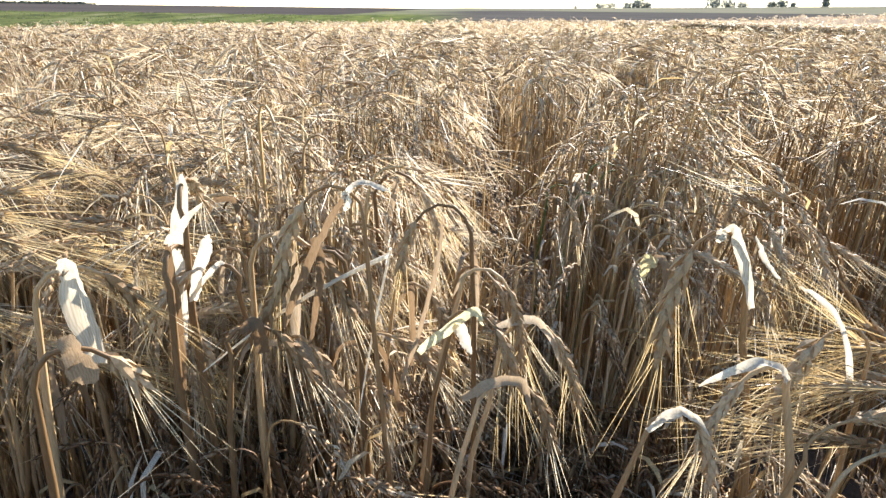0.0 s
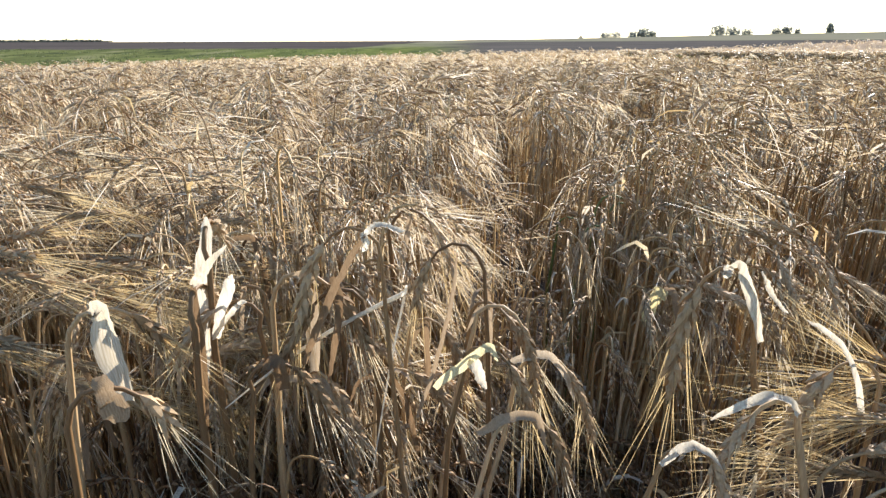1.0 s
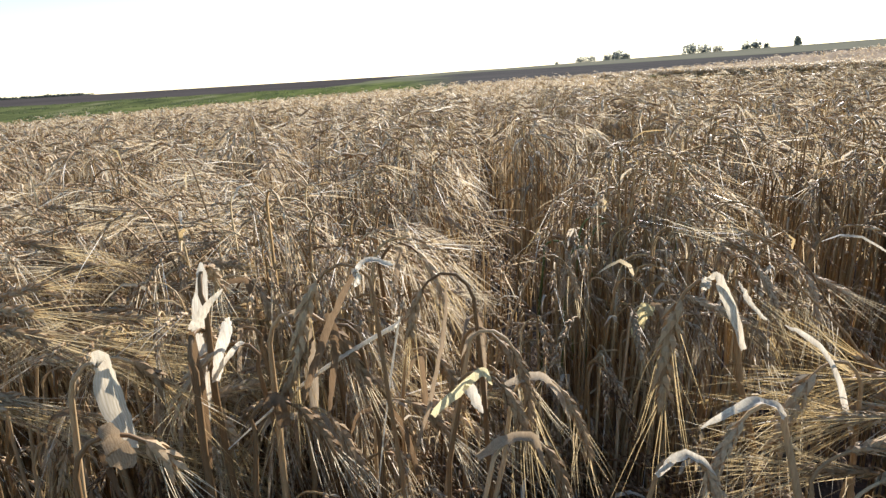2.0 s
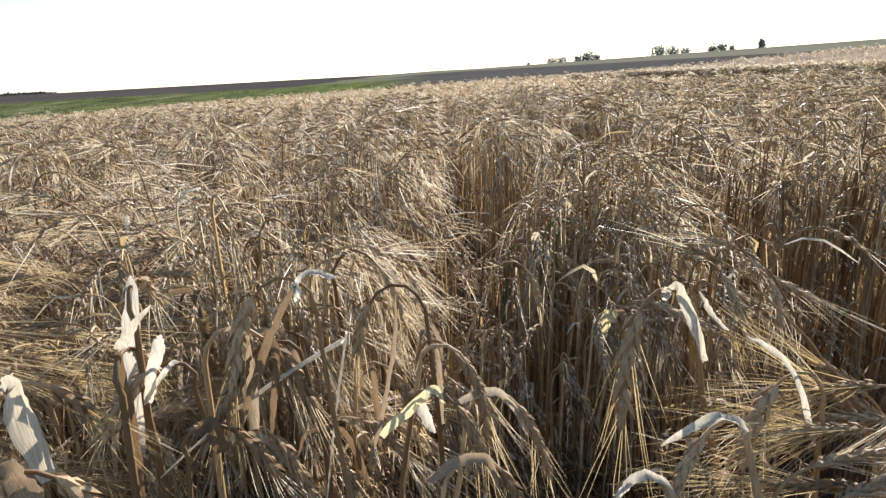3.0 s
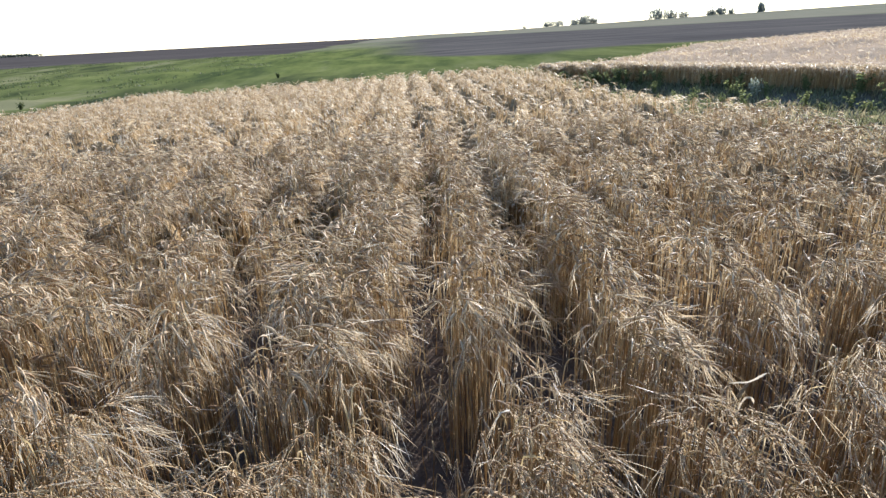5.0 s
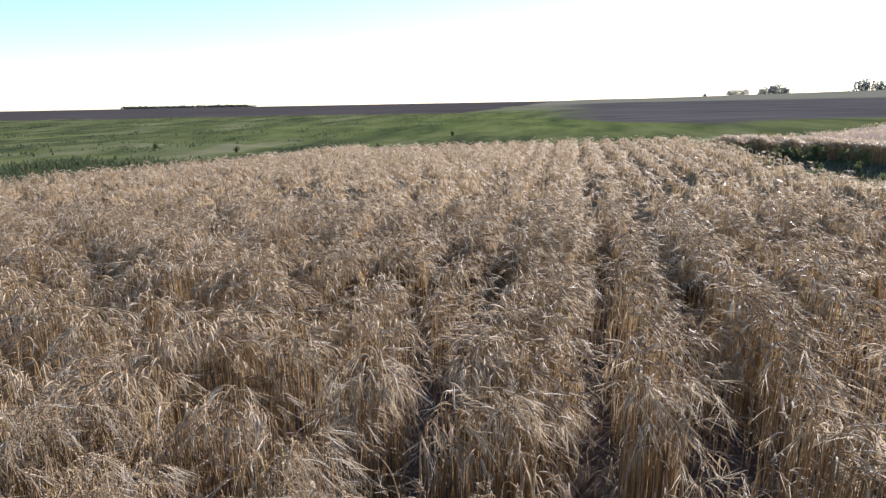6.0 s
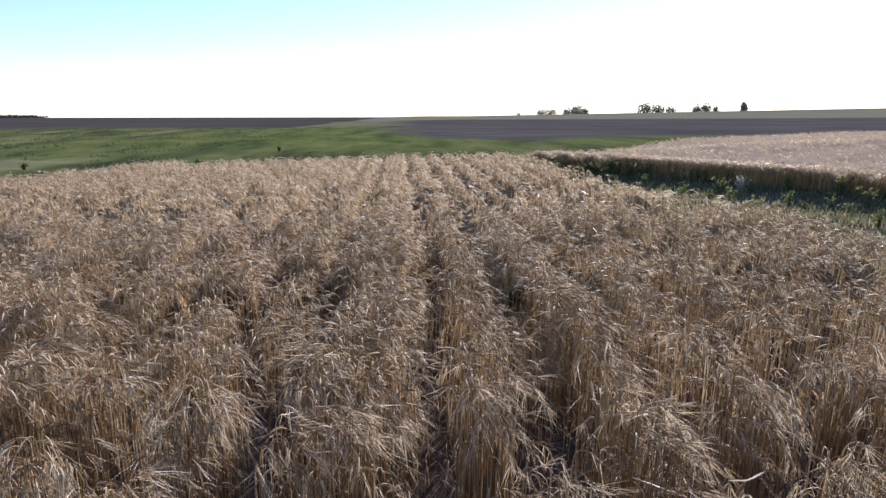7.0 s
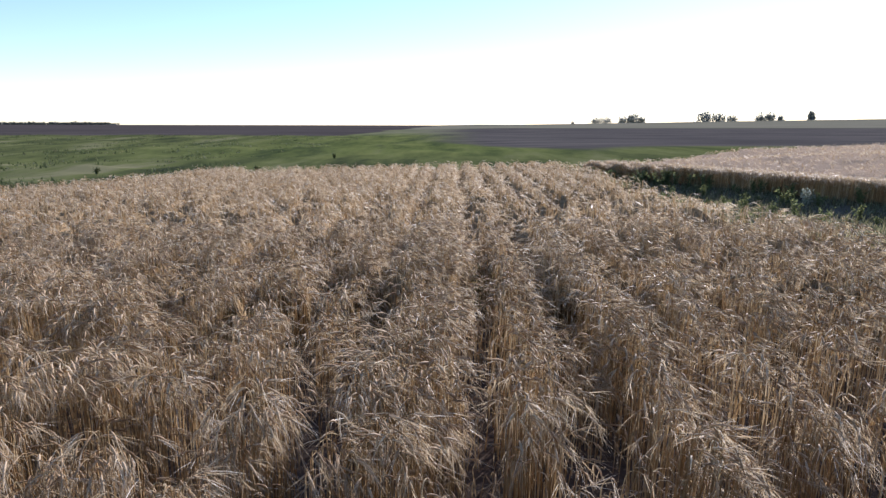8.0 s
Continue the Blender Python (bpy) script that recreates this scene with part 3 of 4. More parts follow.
x, y = sow(16000, -3.8, 3.4, 0.12, 3.3, rng, lambda x, y: in_view(x, y, 0.4) & (x > -0.5 - y) & (np.hypot(x, y - 0.02) > 0.22))
upright = (x > 0.1) & (x < 1.3) & (y > 0.72 + 0.1 * x) & (y < 1.9)     # a wall of bare stalks beside the worn gap
gap = (x > 0.1) & (x < 0.8) & (y < 0.92) & (y > 0.4)
front = (x > -0.64) & (x < -0.02) & (y < 0.8)
k = ~gap & ~front | (rng.random(len(x)) < np.where(front, 0.12, 0.15))
x, y, upright = x[k], y[k], upright[k]
near_crop = grow(x[upright], y[upright], rng, 3, awns=3)
k = ~upright & (y < 1.5)
near_crop.join(grow(x[k], y[k], rng, 3))
k = ~upright & (y >= 1.5) & (y < 2.4)
near_crop.join(grow(x[k], y[k], rng, 3, grains=11, awns=6, flare=0.5))
k = ~upright & (y >= 2.4)
near_crop.join(grow(x[k], y[k], rng, 3, grains=0, awns=7, flare=0.5))
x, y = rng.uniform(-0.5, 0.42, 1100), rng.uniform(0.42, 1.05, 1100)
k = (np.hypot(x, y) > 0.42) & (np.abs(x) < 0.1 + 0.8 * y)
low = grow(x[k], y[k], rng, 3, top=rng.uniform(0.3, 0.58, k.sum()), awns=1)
low.m = [np.where((m == 0) | (m == 1), 5, m) for m in low.m]     # weathered undergrowth, browned darker for the shade low in the crop
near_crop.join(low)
x, y = rng.uniform(0.42, 0.85, 200), rng.uniform(0.52, 0.85, 200)
near_crop.join(grow(x, y, rng, 3, top=rng.uniform(0.35, 0.6, 200), awns=5))
x, y = rng.uniform(0.02, 0.5, 110), rng.uniform(0.86, 1.9, 110)
near_crop.join(grow(x, y, rng, 3, top=rng.uniform(0.66, 0.86, 110), awns=3))
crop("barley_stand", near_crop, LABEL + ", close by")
x, y = sow(78000, -11.5, 7, 3.3, 9.5, rng, lambda x, y: in_view(x, y, 0.3) & (x < edge_right(y)) & (rng.random(len(x)) < np.interp(y, [3, 9.5], [1.0, 0.6])))
mid_crop = grow(x, y, rng, 2)


def in_field(x, y):
    return (x < edge_right(y)) & (x > edge_left(y)) & (y < edge_far(x))


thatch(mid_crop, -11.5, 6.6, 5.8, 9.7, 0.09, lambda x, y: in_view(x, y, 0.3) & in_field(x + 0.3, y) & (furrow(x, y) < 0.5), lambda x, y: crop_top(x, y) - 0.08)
crop("barley_field", mid_crop, LABEL + " in drilled rows")
x, y = sow(54000, -17, 6.9, 9.5, 27, rng, lambda x, y: in_view(x, y, 1.5) & in_field(x, y))
far_crop = grow(x, y, rng, 1)
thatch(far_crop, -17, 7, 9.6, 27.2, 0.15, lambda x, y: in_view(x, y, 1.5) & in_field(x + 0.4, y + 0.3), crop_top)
crop("barley_field", far_crop, LABEL + " sloping to the meadow")
x, y = sow(42000, -8, 6.6, -5.5, 6, rng, lambda x, y: (~in_view(x, y, np.where(y < 3.3, 0.45, 0.3)) | (y < -0.15)) & in_field(x, y) & (np.hypot(x, y + 0.3) > 0.55))
around = grow(x, y, rng, 1)
x, y = sow(9000, -17, -7, 3, 20, rng, lambda x, y: ~in_view(x, y, np.where(y < 3.3, 0.45, 0.3)) & in_field(x, y) & (np.hypot(x, y + 0.3) > 0.55))
more = grow(x, y, rng, 1)
around.join(more)
crop("barley_field", around, LABEL + " on all sides of the viewpoint")
x = rng.uniform(5, 75, 44000)
y = 6 + 60 * rng.random(44000) ** 1.5


def in_second(x, y):
    return (x > wall_line(y)) & (y < far_line(x)) & (y > 7)


y[:12000] = rng.uniform(8, 26, 12000)
x[:12000] = wall_line(y[:12000]) + 1.0 * rng.random(12000) ** 1.3
k = in_second(x, y) & in_view(x, y, 3)
second = grow(x[k], y[k], rng, 1, top=np.full(k.sum(), 0.53))
thatch(second, 5, 76, 7, 80, 0.3, lambda x, y: in_second(x - 0.7, y) & in_second(x, y + 0.4), lambda x, y: 0.55 + 0.09 * waves(x, y, 0.9, 2))
crop("second_barley_field", second, "pale ripe barley field beyond the weedy strip", PALE)


# ---- single plants, close to the viewpoint ----
def empty(name, m=None):
    ob = new(name)
    ob.empty_display_size = 0.05
    if m is not None:
        ob.matrix_world = m
    return ob


def part_of(name, mesh, parent, label=""):
    ob = new(name, mesh)
    ob.parent = parent
    return tagged(ob, label)


def heap_mesh(name, pieces, mat, smooth=True):
    h = Heap()
    for v, t in pieces:
        h.put(v, t, 0)
    return h.mesh(name, [mat], smooth)


def leaf_mesh(piece, mat):
    """A broad leaf, with how far each point lies from the midrib kept on it for its veins."""
    me = heap_mesh("leaf", [piece], mat)
    me.attributes.new("vein", "FLOAT", "POINT").data.foreach_set("value", np.tile(np.array([-1, 0, 1], np.float32), len(me.vertices) // 3))
    return me


def kernels(head, side, count, size):
    """Grains set in rows round the ear, each a small pointed body."""
    rot = np.linspace(0.02, 0.98, count) * 5
    lo = np.minimum(rot.astype(int), 4)
    p = head[lo] * (1 - (rot - lo))[:, None] + head[lo + 1] * (rot - lo)[:, None]
    t = unit(head[lo + 1] - head[lo])
    o = np.cross(t, side[None])
    a = np.arange(count) * 2.3
    outw = np.cos(a)[:, None] * side[None] + np.sin(a)[:, None] * o
    c = p + outw * size * 0.55
    axis = unit(t + 0.38 * outw)
    u, w = unit(np.cross(axis, outw)), outw
    v = np.stack([c - axis * size * 1.1, c + u * size * 0.5, c + w * size * 0.45, c - u * size * 0.5, c - w * size * 0.3, c + axis * size * 1.5], 1)
    f = np.array([[0, 1, 2], [0, 2, 3], [0, 3, 4], [0, 4, 1], [5, 2, 1], [5, 3, 2], [5, 4, 3], [5, 1, 4]])
    return v.reshape(-1, 3), (f[None] + (np.arange(count) * 6)[:, None, None]).reshape(-1, 3)


def blade(points, width, facing, k=21, cup=0.45):
    """One broad dry leaf along a bent line of points: cupped along its midrib, crumpled, twisting, with uneven edges."""
    points = np.asarray(points, float)
    s = np.linspace(0, len(points) - 1, k)
    path = np.stack([np.interp(s, np.arange(len(points)), points[:, c]) for c in range(3)], -1)
    for _ in range(2):
        path[1:-1] = (path[:-2] + 2 * path[1:-1] + path[2:]) / 4
    r = np.random.default_rng(int(abs(points.sum()) * 1e5) + k)
    path[1:-1] += r.normal(0, 0.0004, (k - 2, 3))
    t = unit(np.gradient(path, axis=0))
    side = unit(np.cross(t, np.asarray(facing, float)[None] + 0.001))
    norm = np.cross(side, t)
    f = np.linspace(0, 1, k)
    twist = (r.normal(0, 0.35) * (f - 0.4) + 0.22 * np.sin(f * r.uniform(6, 12) + r.uniform(0, 6)))[:, None]
    side, norm = side * np.cos(twist) + norm * np.sin(twist), norm * np.cos(twist) - side * np.sin(twist)
    w = width * np.interp(f, [0, 0.2, 0.65, 0.9, 1], [0.6, 1, 0.85, 0.5, 0.12])
    wl, wr = (w * (1 + 0.1 * np.sin(f * r.uniform(9, 20) + r.uniform(0, 6)) + 0.04 * r.normal(0, 1, k)) for _ in range(2))
    cl, cr = (cup * (1 + 0.4 * r.normal(0, 1) + 0.6 * np.sin(f * r.uniform(5, 11) + r.uniform(0, 6))) * w for _ in range(2))
    left, right = path - side * wl[:, None] + norm * cl[:, None], path + side * wr[:, None] + norm * cr[:, None]
    v = np.stack([left, path, right], 1).reshape(-1, 3)
    i = np.arange(k - 1) * 3
    f = np.concatenate([np.stack([i + d, i + d + 1, i + d + 4, i + d, i + d + 4, i + d + 3], -1).reshape(-1, 3) for d in (0, 1)])
    return v, f


def barley_plant(r, height, lean, bend, azimuth, ear_len=0.085, leaves=2, thick=1.0, awn_spread=0.36, awns=22, awn_len=0.125, leaf_width=0.0048, label="", leaf_material=None, ear_size=1.0, stem_material=None):
    """A barley plant at the origin: stem, ear, beard and dry leaves are parts. Returns it and the top of its bow."""
    one = np.array([0.0])
    stem, head, side = spines(one, one, one, one + height, one + lean, one + bend, one + azimuth, 14, one + ear_len)
    stem[:, 1:-5] += r.normal(0, 0.003, stem[:, 1:-5].shape) * np.array([1, 1, 0])
    rad = np.interp(np.linspace(0, 1, 14), [0, 0.35, 0.36, 0.6, 0.62, 1], [0.0027, 0.0024, 0.0030, 0.0021, 0.0017, 0.0012])[None] * thick
    ob = tagged(empty("barley_plant"), label or "dry golden barley stalk with a hanging bearded ear", "barley", "barley plants close by")
    part_of("stem", heap_mesh("stem", [tubes(stem, rad, side, 5)], stem_material or straw_one), ob)
    prof = np.array([[0.3, 0.9, 1.0, 0.9, 0.7, 0.2]]) * 0.0042 * ear_size
    part_of("ear", heap_mesh("ear", [tubes(head, prof, side, 5), kernels(head[0], side[0], int(ear_len * 330 / ear_size), 0.0075 * ear_size)], ear_one, False), ob)
    part_of("beard", heap_mesh("beard", [awns_of(head, side, awns, awn_len, 0.00042, r, awn_spread)], awn_one), ob, "long pale bristles")
    for n in range(leaves):
        at = stem[0, int(r.integers(4, 9))]
        az = r.random() * 6.28
        d = np.array([math.cos(az), math.sin(az), 0])
        ln = r.uniform(0.06, 0.12)
        pts = [at, at + d * ln * 0.18 + [0, 0, ln * 0.3], at + d * ln * 0.42 + [0, 0, ln * 0.32], at + d * ln * 0.6 + [0, 0, ln * 0.02], at + d * ln * 0.68 + [0, 0, -ln * 0.35]]
        part_of("leaf", leaf_mesh(blade(pts, leaf_width * r.uniform(0.6, 1.1), (r.normal(0, 0.4), r.normal(0, 0.4), 1)), leaf_material or (leaf_one if r.random() < 0.7 else pale_leaf)), ob, "curled dry leaf")
    apex = stem[0, stem[0, :, 2].argmax()]
    return ob, apex


green_stem = fibre("green_stem", [(0.0, (0.13, 0.17, 0.05)), (1.0, (0.27, 0.27, 0.10))], 0.3, single=True, gloss=0.2)
prng = np.random.default_rng(21)
for gx, gy, gh in ((0.25, 1.22, 0.74), (0.29, 1.28, 0.79), (0.33, 1.33, 0.76), (0.22, 1.36, 0.72), (0.46, 1.42, 0.77), (0.52, 1.30, 0.75)):
    plant, _ = barley_plant(prng, gh, 0.05, 2.4, radians(-20 + 90 * gx), 0.08, 1, 1.5, label="late barley stalk still green among the dry ones", stem_material=green_stem)
    plant.matrix_world = pose(gx, gy, float(land(gx, gy)) - 0.02)
stock = []
for n in range(14):
    plant, _ = barley_plant(prng, prng.uniform(0.66, 0.80), abs(prng.normal(0.06, 0.08)), prng.uniform(2.2, 3.1) if n % 6 else 1.9,
                            prng.normal(radians(-30), 0.7), prng.uniform(0.07, 0.105), n % 3, prng.uniform(0.85, 1.25))
    stock.append(plant)
spots = []
while len(spots) < 230:
    px, py = prng.uniform(-1.3, 1.5), prng.uniform(0.36, 1.75)
    if abs(px) < 0.12 + 0.78 * py and not (0.12 < px < 0.8 and py < 0.88) and not (-0.64 < px < 0.1 and py < 0.8) and math.hypot(px, py) > 0.42 and furrow(np.array([px]), np.array([py]))[0] < 0.5:
        spots.append((px, py))
for n, (px, py) in enumerate(spots):
    m = pose(px, py, float(land(px, py)) - 0.02 - 0.13 * float(smooth(1.2, 0.6, math.hypot(px, py))), prng.normal(0, 3), prng.normal(0, 3), prng.normal(0, 35))
    if n < len(stock):
        stock[n].matrix_world = m
    else:
        copy_thing(stock[n % len(stock)], m)


def standing(apex, azimuth, lean, bend, ear_len, label, leaves=1, thick=1.3, spread=0.4, blades=(), awns=24, awn_len=0.13, ear_size=1.15):
    """A plant whose bow tops out at a given place. blades: broad leaves as (offsets from the bow, half width, facing, material)."""
    az = radians(azimuth)
    base_z = float(land(apex[0], apex[1])) - 0.02
    plant, top = barley_plant(prng, apex[2] - base_z, lean, bend, az, ear_len, leaves, thick, spread, awns, awn_len, label=label, ear_size=ear_size)
    plant.matrix_world = pose(apex[0] - top[0], apex[1] - top[1], base_z)
    for line, width, facing, mat in blades:
        part_of("leaf", leaf_mesh(blade(np.array(line) + top, width, facing), mat), plant,
                "broad yellow leaf" if mat == yellow_leaf else "broad bleached leaf")
    return plant


FRONT = (0.1, -1, 0.5)
standing((-0.287, 0.680, 0.868), 100, 0.04, 2.4, 0.07, "stout barley stalk with an upright folded white leaf blade", 0, 1.9, 0.3,
         [([(-0.029, -0.006, -0.21), (-0.019, -0.006, -0.135), (-0.009, -0.006, -0.065), (-0.001, -0.006, -0.018), (0.003, -0.006, 0.01)], 0.0105, (0.3, -1, 0.1), pale_leaf)], 18, 0.12, 1.1)
standing((-0.283, 0.620, 0.812), 95, 0.05, 2.5, 0.07, "stout barley stalk with a snapped leaf pointing upward", 0, 2.0, 0.3,
         [([(-0.008, -0.006, -0.171), (-0.005, -0.006, -0.114), (-0.002, -0.006, -0.059), (0.0, -0.006, -0.007), (0.001, -0.006, 0.007)], 0.0085, FRONT, leaf_one),
          ([(0.0, -0.006, 0.006), (0.011, -0.006, 0.018), (0.027, -0.006, 0.035), (0.043, -0.006, 0.052)], 0.0055, FRONT, pale_leaf)], 14, 0.12, 1.1)
standing((-0.250, 0.650, 0.784), 185, 0.05, 2.6, 0.085, "barley stalk with torn white leaves about a hairy ear", 1, 1.6, 0.55,
         [([(-0.029, -0.006, -0.044), (-0.016, -0.006, -0.009), (-0.004, -0.006, 0.024), (0.0, -0.006, 0.035)], 0.0075, FRONT, pale_leaf),
          ([(-0.029, -0.006, -0.046), (-0.014, -0.006, -0.023), (0.005, -0.006, -0.004), (0.013, -0.006, 0.002)], 0.0065, (0, -0.4, 1), pale_leaf)], 40, 0.06, 1.3)
standing((-0.356, 0.560, 0.815), 30, 0.12, 2.6, 0.045, "barley stalk with a wide folded bleached leaf", 0, 1.7, 0.45,
         [([(0.016, -0.006, -0.102), (0.01, -0.006, -0.064), (0.007, -0.006, -0.027), (0.011, -0.006, -0.003), (0.004, -0.006, 0.005), (-0.007, -0.006, -0.002)], 0.0125, FRONT, pale_leaf)], 26, 0.13, 1.2)
standing((-0.301, 0.460, 0.788), 20, 0.1, 2.7, 0.04, "low barley stalk under a rounded broad leaf", 0, 1.7, 0.4,
         [([(0.013, -0.006, -0.031), (0.012, -0.006, -0.012), (0.006, -0.006, 0.005), (-0.003, -0.006, 0.011)], 0.01, FRONT, leaf_one)], 16, 0.12, 1.2)
standing((-0.109, 0.600, 0.888), 178, 0.06, 2.95, 0.095, "barley stalk bowed under a long twisted grey leaf", 0, 1.2, 0.35,
         [([(-0.055, -0.006, -0.154), (-0.026, -0.006, -0.085), (0.003, -0.006, -0.029), (0.02, -0.006, -0.004)], 0.0043, FRONT, leaf_one),
          ([(0.017, -0.006, -0.007), (0.029, -0.006, 0.003), (0.042, -0.006, 0.002), (0.059, -0.006, -0.002)], 0.0052, (0, -0.5, 1), pale_leaf),
          ([(0.015, -0.006, -0.004), (0.02, -0.006, -0.016), (0.015, -0.006, -0.024)], 0.0035, FRONT, pale_leaf)], 20, 0.12, 1.3)
standing((-0.166, 0.620, 0.831), 10, 0.05, 2.8, 0.09, "barley stalk hooded by a grey leaf", 0, 1.7, 0.3,
         [([(0.007, -0.006, -0.117), (0.011, -0.006, -0.063), (0.012, -0.006, -0.024), (0.005, -0.006, -0.0), (-0.007, -0.006, -0.002)], 0.0076, FRONT, leaf_one)], 18, 0.12, 1.2)
standing((-0.128, 0.620, 0.812), 200, 0.05, 2.8, 0.085, "barley stalk with a limp grey leaf along it", 0, 1.5, 0.3,
         [([(-0.004, -0.006, 0.016), (0.003, -0.006, -0.007), (0.003, -0.006, -0.033), (-0.007, -0.006, -0.073), (-0.015, -0.006, -0.114)], 0.0050, FRONT, leaf_one)], 16, 0.12, 1.15)
standing((-0.194, 0.580, 0.744), 20, 0.05, 2.8, 0.08, "low barley stalk capped by a rounded grey leaf", 0, 1.5, 0.3,
         [([(0.012, -0.006, -0.029), (0.011, -0.006, -0.006), (0.003, -0.006, 0.005), (-0.01, -0.006, -0.006)], 0.0085, (0, -0.6, 1), leaf_one)], 14, 0.12, 1.15)
standing((-0.003, 0.660, 0.851), 182, 0.07, 3.0, 0.06, "tall pale barley stalk with a short hooked ear", 0, 1.3, 0.35,
         [([(-0.043, -0.006, -0.225), (-0.022, -0.006, -0.164), (-0.006, -0.006, -0.096), (0.003, -0.006, -0.048), (0.006, -0.006, -0.008)], 0.0029, FRONT, leaf_one)], 18, 0.13, 1.0)
standing((0.168, 0.950, 0.774), 2, 0.42, 2.6, 0.06, "thin barley stalk leaning over with a hooked tip", 0, 1.0, 0.25,
         [], 8, 0.11, 0.8)
standing((0.055, 0.640, 0.783), -8, 0.2, 2.95, 0.105, "barley stalk arched over with a heavy brown ear", 0, 1.5, 0.4,
         [], 20, 0.13, 1.0)
standing((0.037, 0.600, 0.752), -15, 0.15, 2.8, 0.07, "short barley stalk with a yellow bent leaf", 0, 1.3, 0.4,
         [([(-0.058, -0.006, -0.047), (-0.036, -0.006, -0.025), (-0.014, -0.006, -0.004), (-0.0, -0.006, 0.005), (0.004, -0.006, 0.0), (0.01, -0.006, -0.013)], 0.0055, FRONT, yellow_leaf),
          ([(-0.022, -0.006, -0.013), (-0.015, -0.006, -0.017), (-0.009, -0.006, -0.031), (-0.002, -0.006, -0.048)], 0.0065, FRONT, pale_leaf)], 16, 0.12, 1.1)
standing((0.109, 0.640, 0.721), -8, 0.2, 2.75, 0.1, "barley stalk bowed over with a spread beard", 0, 1.4, 0.4,
         [([(-0.043, -0.006, -0.006), (-0.023, -0.006, 0.003), (0.002, -0.006, 0.005), (0.021, -0.006, -0.021), (0.034, -0.006, -0.059)], 0.0048, FRONT, leaf_one)], 20, 0.14, 0.9)
standing((0.079, 0.560, 0.694), 0, 0.28, 2.7, 0.07, "low barley stalk arched under a dry leaf", 0, 1.4, 0.4,
         [([(-0.055, -0.006, -0.018), (-0.032, -0.006, -0.003), (-0.009, -0.006, 0.006), (0.009, -0.006, 0.003), (0.019, -0.006, -0.039)], 0.0055, FRONT, leaf_one)], 12, 0.12, 1.1)
standing((0.299, 0.620, 0.838), 183, 0.24, 3.0, 0.125, "tall barley stalk snapped over under a bleached sheath", 0, 1.7, 0.62,
         [([(0.036, -0.006, -0.085), (0.018, -0.006, -0.037), (0.006, -0.006, -0.005), (-0.001, -0.006, 0.008), (-0.011, -0.006, 0.003)], 0.0062, FRONT, pale_leaf),
          ([(-0.01, -0.006, 0.005), (-0.013, -0.006, -0.003), (-0.014, -0.006, -0.009)], 0.005, FRONT, pale_leaf),
          ([(0.024, -0.006, -0.002), (0.035, -0.006, -0.022), (0.047, -0.006, -0.04), (0.061, -0.006, -0.05)], 0.0035, FRONT, pale_leaf)], 28, 0.17, 1.5)
standing((0.321, 0.540, 0.727), 186, 0.2, 2.75, 0.085, "barley stalk with a flat leaf laid over its ear", 0, 2.0, 0.3,
         [([(0.02, -0.006, -0.013), (0.01, -0.006, 0.001), (-0.006, -0.006, 0.009), (-0.03, -0.006, 0.002), (-0.065, -0.006, -0.019)], 0.006, (0, -0.5, 1), pale_leaf)], 16, 0.12, 1.0)
standing((0.431, 0.600, 0.739), 178, 0.1, 2.9, 0.1, "barley stalk with a pointed white sheath and a brown ear", 0, 1.3, 0.5,
         [([(0.027, -0.006, -0.091), (0.011, -0.006, -0.039), (-0.004, -0.006, -0.002), (-0.024, -0.006, 0.025), (-0.047, -0.006, 0.042), (-0.063, -0.006, 0.051)], 0.0036, FRONT, pale_leaf)], 20, 0.13, 1.5)
standing((0.236, 0.520, 0.687), 0, 0.3, 2.7, 0.08, "low bowed barley stalk with a pale leaf", 0, 1.5, 0.4,
         [([(-0.032, -0.006, -0.017), (-0.018, -0.006, -0.0), (-0.003, -0.006, 0.007), (0.014, -0.006, -0.002), (0.03, -0.006, -0.023)], 0.0045, FRONT, pale_leaf)], 16, 0.12, 1.1)
standing((0.334, 0.930, 0.684), 0, 0.1, 2.6, 0.06, "barley stalk with a small pale yellow leaf", 0, 1.2, 0.4,
         [([(0.005, -0.006, 0.002), (-0.005, -0.006, -0.01), (-0.016, -0.006, -0.036), (-0.02, -0.006, -0.057)], 0.0125, FRONT, yellow_leaf),
          ([(0.005, -0.006, 0.002), (0.023, -0.006, -0.004), (0.033, -0.006, -0.045), (0.032, -0.006, -0.101)], 0.006, FRONT, leaf_one)], 12, 0.12, 1.0)
standing((0.865, 1.370, 0.687), 3, 0.45, 3.0, 0.08, "thin pale barley stalk leaning over the row", 0, 1.3, 0.3,
         [], 14, 0.12, 1.0)
standing((1.496, 2.200, 0.693), 200, 0.1, 2.5, 0.08, "barley stalk with a white leaf sticking out", 1, 1.3, 0.4,
         [([(0.05, -0.006, 0.03), (0.02, -0.006, 0.015), (-0.02, -0.006, -0.004), (-0.10, -0.006, 0.0)], 0.0042, FRONT, pale_leaf)], 16, 0.12, 1.0)
for ax, ay, az, turn, lean, bow in ((0.545, 0.64, 0.645, 165, 0.1, 0.78), (0.58, 0.68, 0.655, 168, 0.15, 0.85), (0.60, 0.66, 0.62, 160, 0.1, 0.9)):
    standing((ax, ay, az), turn, lean, bow, 0.07, "barley stalk lying over with a silvery spread beard", 0, 1.4, 0.2, (), 15, 0.19)
